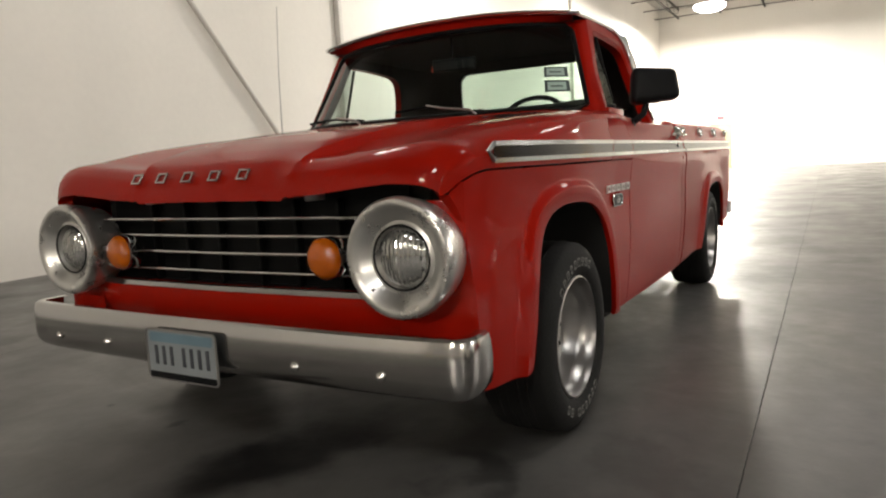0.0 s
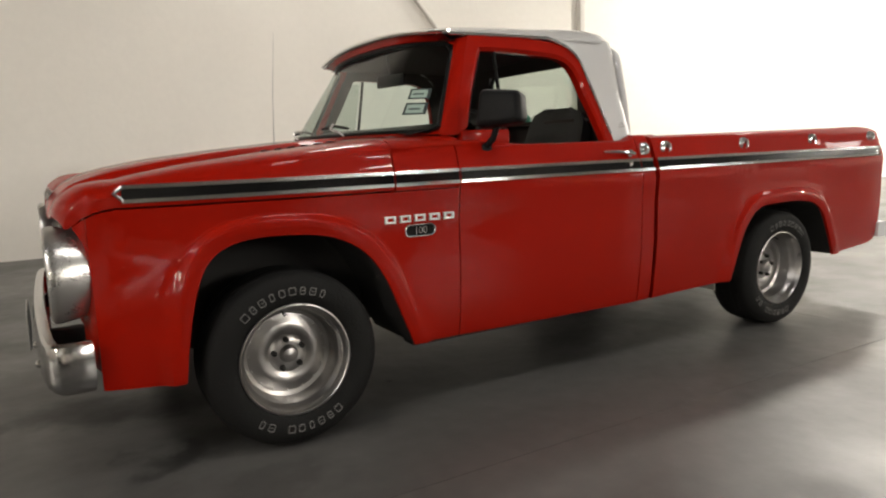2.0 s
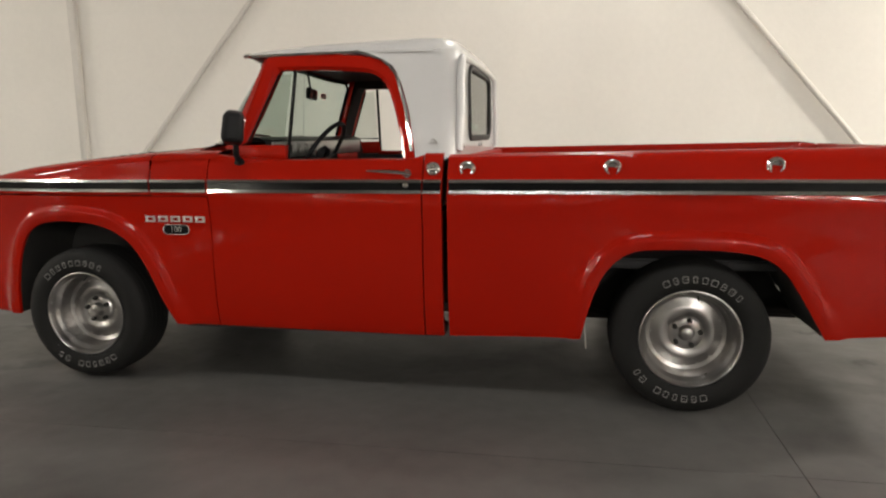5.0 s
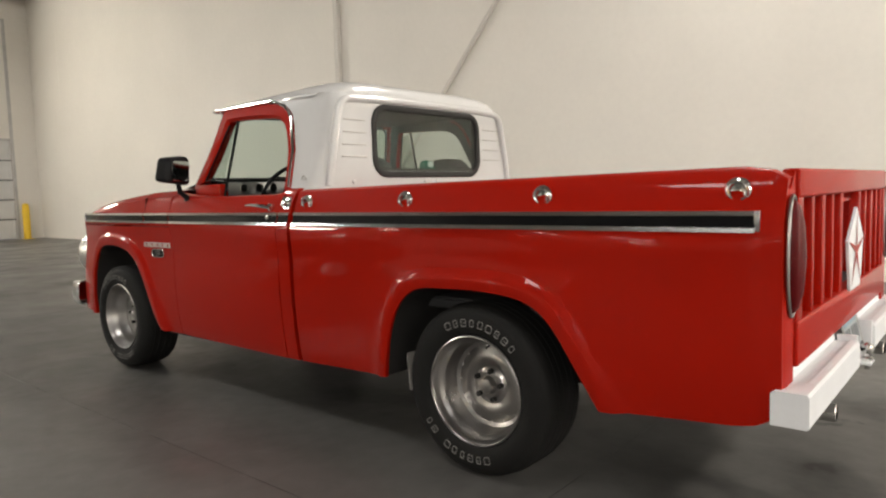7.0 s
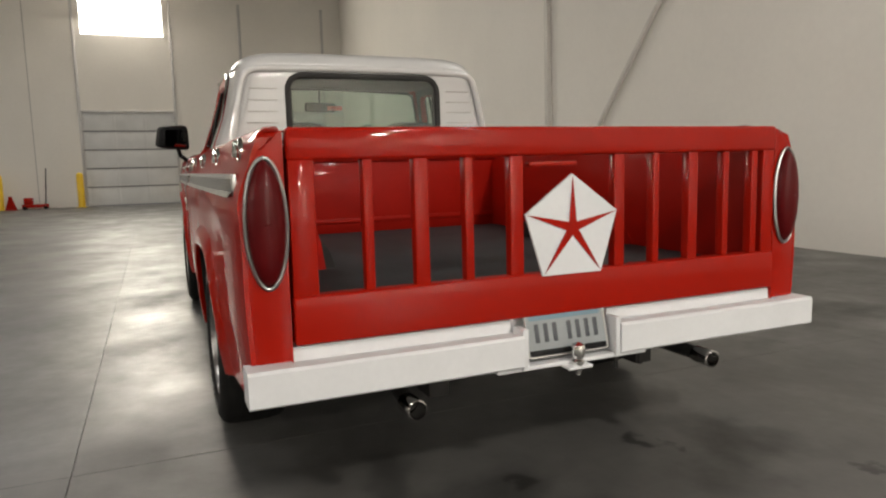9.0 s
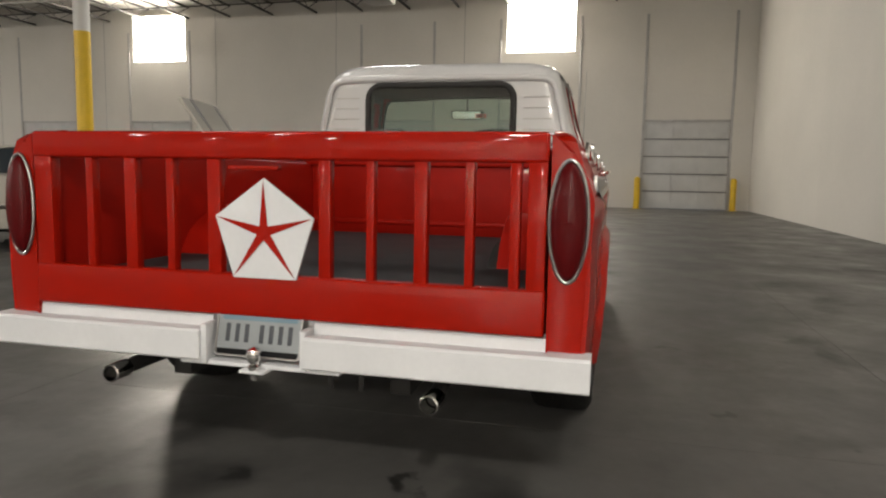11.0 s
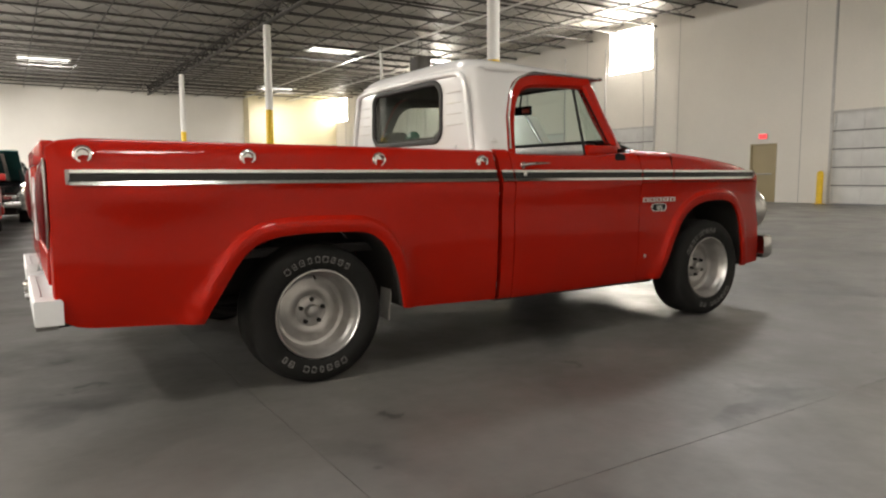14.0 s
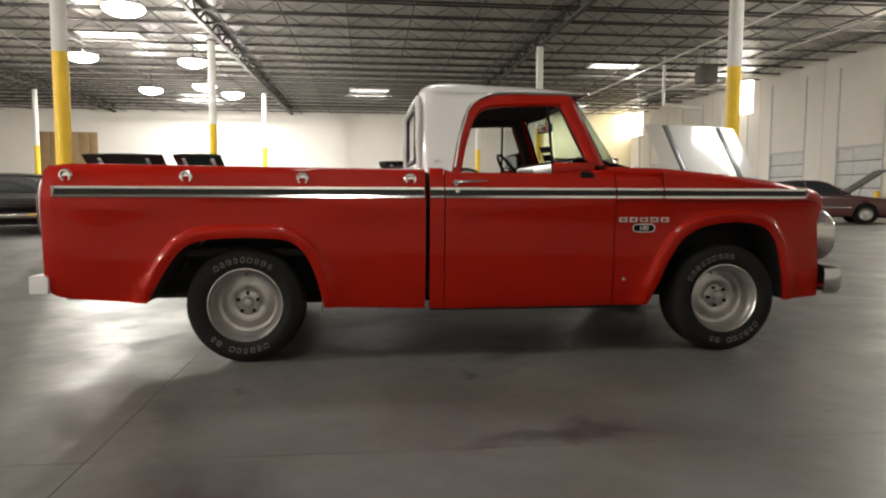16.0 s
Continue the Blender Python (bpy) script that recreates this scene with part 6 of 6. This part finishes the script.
        for y in (0.38, -0.38):
            mesh_ob("seat", join(box(-0.45, -0.28, y - 0.26, y + 0.26, 0.80, 1.14, 0.06, 3), box(-0.44, -0.30, y - 0.14, y + 0.14, 1.13, 1.27, 0.04, 3)), M_SEAT, o)
    else:
        st = ((-1.75, 0.94, 0.78), (-1.15, tall - 0.05, 0.62), (-0.6, tall, 0.63), (0.0, tall - 0.01, 0.63), (0.25, tall - 0.06, 0.62), (0.95, 0.94, 0.76)) if not square else ((-1.0, 0.95, 0.80), (-0.95, tall - 0.06, 0.70), (-0.6, tall, 0.70), (0.1, tall, 0.70), (0.4, tall - 0.06, 0.68), (0.85, 0.95, 0.80))
        rr = []
        for x, z, yw in st:
            rr.append([(x, -yw - (0.12 if z > 1.0 else 0.02), 0.93), (x, -yw, z - 0.04), (x, -yw * 0.85, z), (x, 0, z + 0.015), (x, yw * 0.85, z), (x, yw, z - 0.04), (x, yw + (0.12 if z > 1.0 else 0.02), 0.93)])
        mesh_ob("cabin", grid(rr), M_DARKGLASS, o, "dark glazed cabin")
        mesh_ob("roof", thick([[(x, y * yw * 0.97, z + 0.006 + 0.02 * (1 - y * y)) for y in span(-1, 1, 8)] for x, z, yw in st[1:-1]], lambda p: (0, 0, -0.03)), paint, o)
        for s in (1, -1):
            for a, b in ((st[0], st[1]), (st[-1], st[-2])):
                mesh_ob("roof_pillar", tube([(a[0], s * (a[2] + 0.02), a[1]), (b[0], s * (b[2] + 0.0), b[1] - 0.01)], 0.032, 6), paint, o)
            mesh_ob("roof_pillar", tube([(-0.30, s * 0.75, 0.94), (-0.35, s * 0.64, tall - 0.03)], 0.028, 6), paint, o)
    # hood, raised on its rear hinge or shut
    hp = hood_paint or paint
    if open_hood:
        hl = L2 - 0.25 - 0.86
        rows = [[(hl * t, y * hood_w, 0.02 * (1 - y * y)) for y in span(-1, 1, 8)] for t in span(0, 1, 6)]
        m2 = pose(L2 - 0.27, 0, 0.80, 0, -hood_angle, 180) if nose_hinge else pose(0.86, 0, 0.95, 0, -hood_angle, 0)
        hd = mesh_ob("hood", moved(thick(rows, lambda p: (0, 0, -0.035)), m2), hp, o, "raised hood")
        for y in (hood_w * 0.6, -hood_w * 0.6):
            if nose_hinge:
                mesh_ob("hood_stripe", moved(box(0.03, hl - 0.01, y - 0.045, y + 0.045, 0.004, 0.020, 0.002), m2), M_GREYDARK, hd, "dark grey stripe")
            else:
                mesh_ob("hood_rib", moved(box(0.06, hl - 0.08, y - 0.035, y + 0.035, -0.060, -0.034, 0.006), m2), M_GREYSTEEL, hd)
        for s in (1, -1):
            p = m2 @ Vector((hl * 0.4, s * (hood_w - 0.06), -0.03))
            mesh_ob("hood_strut", tube([(1.75 if nose_hinge else 1.15, s * (hood_w - 0.02), 0.80), tuple(p)], 0.012, 6), M_STEEL, hd)
    for s in (1, -1):
        for ax in (-axle, axle):
            wm = pose(ax, s * (w - 0.12), 0.315, 0, 0, 0 if s > 0 else 180)
            wh = mesh_ob("wheel", moved(lathe([(-0.09, 0.19), (-0.10, 0.26), (-0.08, 0.31), (0.08, 0.31), (0.10, 0.26), (0.09, 0.20)], 28), wm), M_RUBBER, o)
            mesh_ob("wheel_disc", moved(lathe([(0.085, 0.205), (0.07, 0.19), (0.05, 0.12), (0.075, 0.05), (0.08, 0.0005)], 28), wm), M_ALU, wh)
            mesh_ob("inner_arch", moved(lathe([(-0.12, 0.02), (-0.12, 0.345), (0.09, 0.345)], 24), wm), M_UNDER, o)
        mesh_ob("side_moulding", box(-axle + 0.42, axle - 0.42, s * (w + 0.004) - 0.012, s * (w + 0.004) + 0.012, 0.50, 0.55, 0.006), M_CHROMEDULL if not open_top else M_GREYSTEEL, o)
        mesh_ob("tail_light", slab([(s * 0.66, 0.50), (s * 0.775, 0.50), (s * 0.760, 0.72), (s * 0.725, 0.86), (s * 0.695, 0.86), (s * 0.67, 0.72)], 0, -L2 - 0.015, -L2 + 0.10), M_TAIL, o)
        mesh_ob("headlight", box(L2 - 0.05, L2 + 0.015, s * 0.58 - 0.13, s * 0.58 + 0.13, 0.50, 0.63, 0.02), M_LENS, o)
        mesh_ob("door_mirror", moved(box(-0.04, 0.06, -0.09, 0.09, -0.05, 0.06, 0.02), pose(0.62, s * 0.98, 1.00)), paint, o)
        mesh_ob("door_seam", box(-0.35, -0.34, s * (w * 1.008) - 0.004, s * (w * 1.008) + 0.004, 0.35, 0.85), M_BLACK, o)
    rbm = mesh_ob("rear_bumper", join(box(-L2 - 0.08, -L2 + 0.14, -0.80, 0.80, 0.27, 0.44, 0.03), box(-L2 + 0.05, -L2 + 0.50, -0.90, -0.80, 0.28, 0.44, 0.02), box(-L2 + 0.05, -L2 + 0.50, 0.80, 0.90, 0.28, 0.44, 0.02)), paint, o)
    mesh_ob("bumper_strip", join(box(-L2 - 0.105, -L2 - 0.05, -0.81, 0.81, 0.43, 0.49, 0.012), box(-L2 - 0.06, -L2 + 0.48, -0.93, -0.86, 0.43, 0.48, 0.012), box(-L2 - 0.06, -L2 + 0.48, 0.86, 0.93, 0.43, 0.48, 0.012)), M_CHROMEDULL, rbm)
    mesh_ob("front_bumper", box(L2 - 0.10, L2 + 0.09, -0.78, 0.78, 0.36, 0.48, 0.03), M_CHROMEDULL, o)
    mesh_ob("front_grille", box(L2 - 0.02, L2 + 0.01, -0.42, 0.42, 0.50, 0.62, 0.01), M_BLACK, o)
    mesh_ob("plate_panel", box(-L2 - 0.016, -L2 + 0.02, -0.17, 0.17, 0.56, 0.70, 0.005), M_PLATE, o)
    mesh_ob("underside", box(-L2 + 0.2, L2 - 0.2, -0.68, 0.68, 0.20, 0.45), M_UNDER, o)
    # a car on a jack: the body rises towards its tail while the wheels hang
    if jacked:
        for c in o.children_recursive:
            if not c.name.startswith("wheel"):
                for v in c.data.vertices:
                    v.co.z += jacked * max(0.0, (axle - v.co.x) / (2 * axle))
    o.matrix_basis = m
    return o


car("white two-door car with a black roof and chrome bumper strip", pose(0.87, 9.75, 0, 0, 0, 41) @ Matrix.Scale(1.04, 4), M_CARWHITE, open_top=True, jacked=0.09)
car("white sedan with chrome bumpers and its hood raised", pose(0.78, 14.1, 0, 0, 0, -105), M_CARWHITE, M_CARBLACK, 36)
car("bright red car with a narrow dark green hood raised", pose(-3.72, 9.84, 0, 0, 0, -92), M_CARRED, M_CARGREEN, 31, hood_w=0.42)
car("black car with a teal hood raised", pose(-3.0, 15.7, 0, 0, 0, -95), M_CARBLACK, M_CARTEAL, 28)
car("bright red car with a black hood raised", pose(-5.50, 11.15, 0, 0, 0, -91), M_CARRED, M_UNDER, 34)
car("black sedan with chrome bumpers", pose(-9.6, 13.4, 0, 0, 0, -62), M_CARBLACK)
car("white low car with two dark stripes on its forward-hinged raised hood", pose(3.43, 5.75, 0, 0, 0, -75.6), M_CARWHITE, M_CARWHITE, 56, tall=1.30, nose_hinge=True)
car("dark maroon sedan with a black hood raised", pose(14.2, 16.7, 0, 0, 0, -25), M_CARMAROON, M_UNDER, 36)
car("dark green square-cabbed utility car", pose(10.0, 22.5, 0, 0, 0, -95), M_CARGREEN, tall=1.75, square=True)

# trolley jack under the tail of the white two-door car
jack = tagged(new("trolley_jack"), "low steel trolley jack under a white car's tail", "jack")
mesh_ob("side_plate", join(box(-0.34, 0.30, 0.10, 0.115, 0.04, 0.13, 0.004), box(-0.34, 0.30, -0.115, -0.10, 0.04, 0.13, 0.004), box(-0.34, -0.28, -0.10, 0.10, 0.05, 0.12, 0.004)), M_GREYSTEEL, jack)
mesh_ob("lift_arm", tube([(-0.18, 0, 0.11), (0.18, 0, 0.27), (0.24, 0, 0.30)], 0.028, 8), M_STEEL, jack)
mesh_ob("saddle", moved(lathe([(0, 0.0005), (0.0, 0.055), (0.025, 0.06), (0.025, 0.0005)], 16), pose(0.24, 0, 0.305, 90, 0, 0)), M_STEEL, jack)
for x, y in ((-0.30, 0.135), (-0.30, -0.135), (0.27, 0.135), (0.27, -0.135)):
    mesh_ob("castor", moved(lathe([(-0.015, 0.0005), (-0.015, 0.040), (0.015, 0.040), (0.015, 0.0005)], 16), pose(x, y, 0.040)), M_CHROMEDULL, jack)
jack.matrix_basis = pose(0.87, 9.75, 0, 0, 0, 41) @ pose(-2.30, -0.15, 0)

# ---------- floor: slabs with sawn joints ----------
fl = tagged(mesh_ob("floor", box(X0, X1, Y0, Y1, -0.30, -0.012), M_JOINT, smooth=False), "worn grey sealed concrete floor with sawn joints and stains", "floor", kind="structure")
GX = [X0] + [x for x in (-1.77 + 6.1 * k for k in range(-5, 4)) if X0 + 1 < x < X1 - 1] + [X1]
GY = [Y0] + [y for y in (1.50 + 3.9 * k for k in range(-1, 13)) if Y0 + 1 < y < Y1 - 1] + [Y1]
for xa, xb in zip(GX, GX[1:]):
    for ya, yb in zip(GY, GY[1:]):
        g = 0.0016
        mesh_ob("floor_slab", moved(box(-(xb - xa) / 2 + g, (xb - xa) / 2 - g, -(yb - ya) / 2 + g, (yb - ya) / 2 - g, -0.10, 0.0), Matrix()), M_FLOOR, fl, smooth=False).location = ((xa + xb) / 2, (ya + yb) / 2, 0)
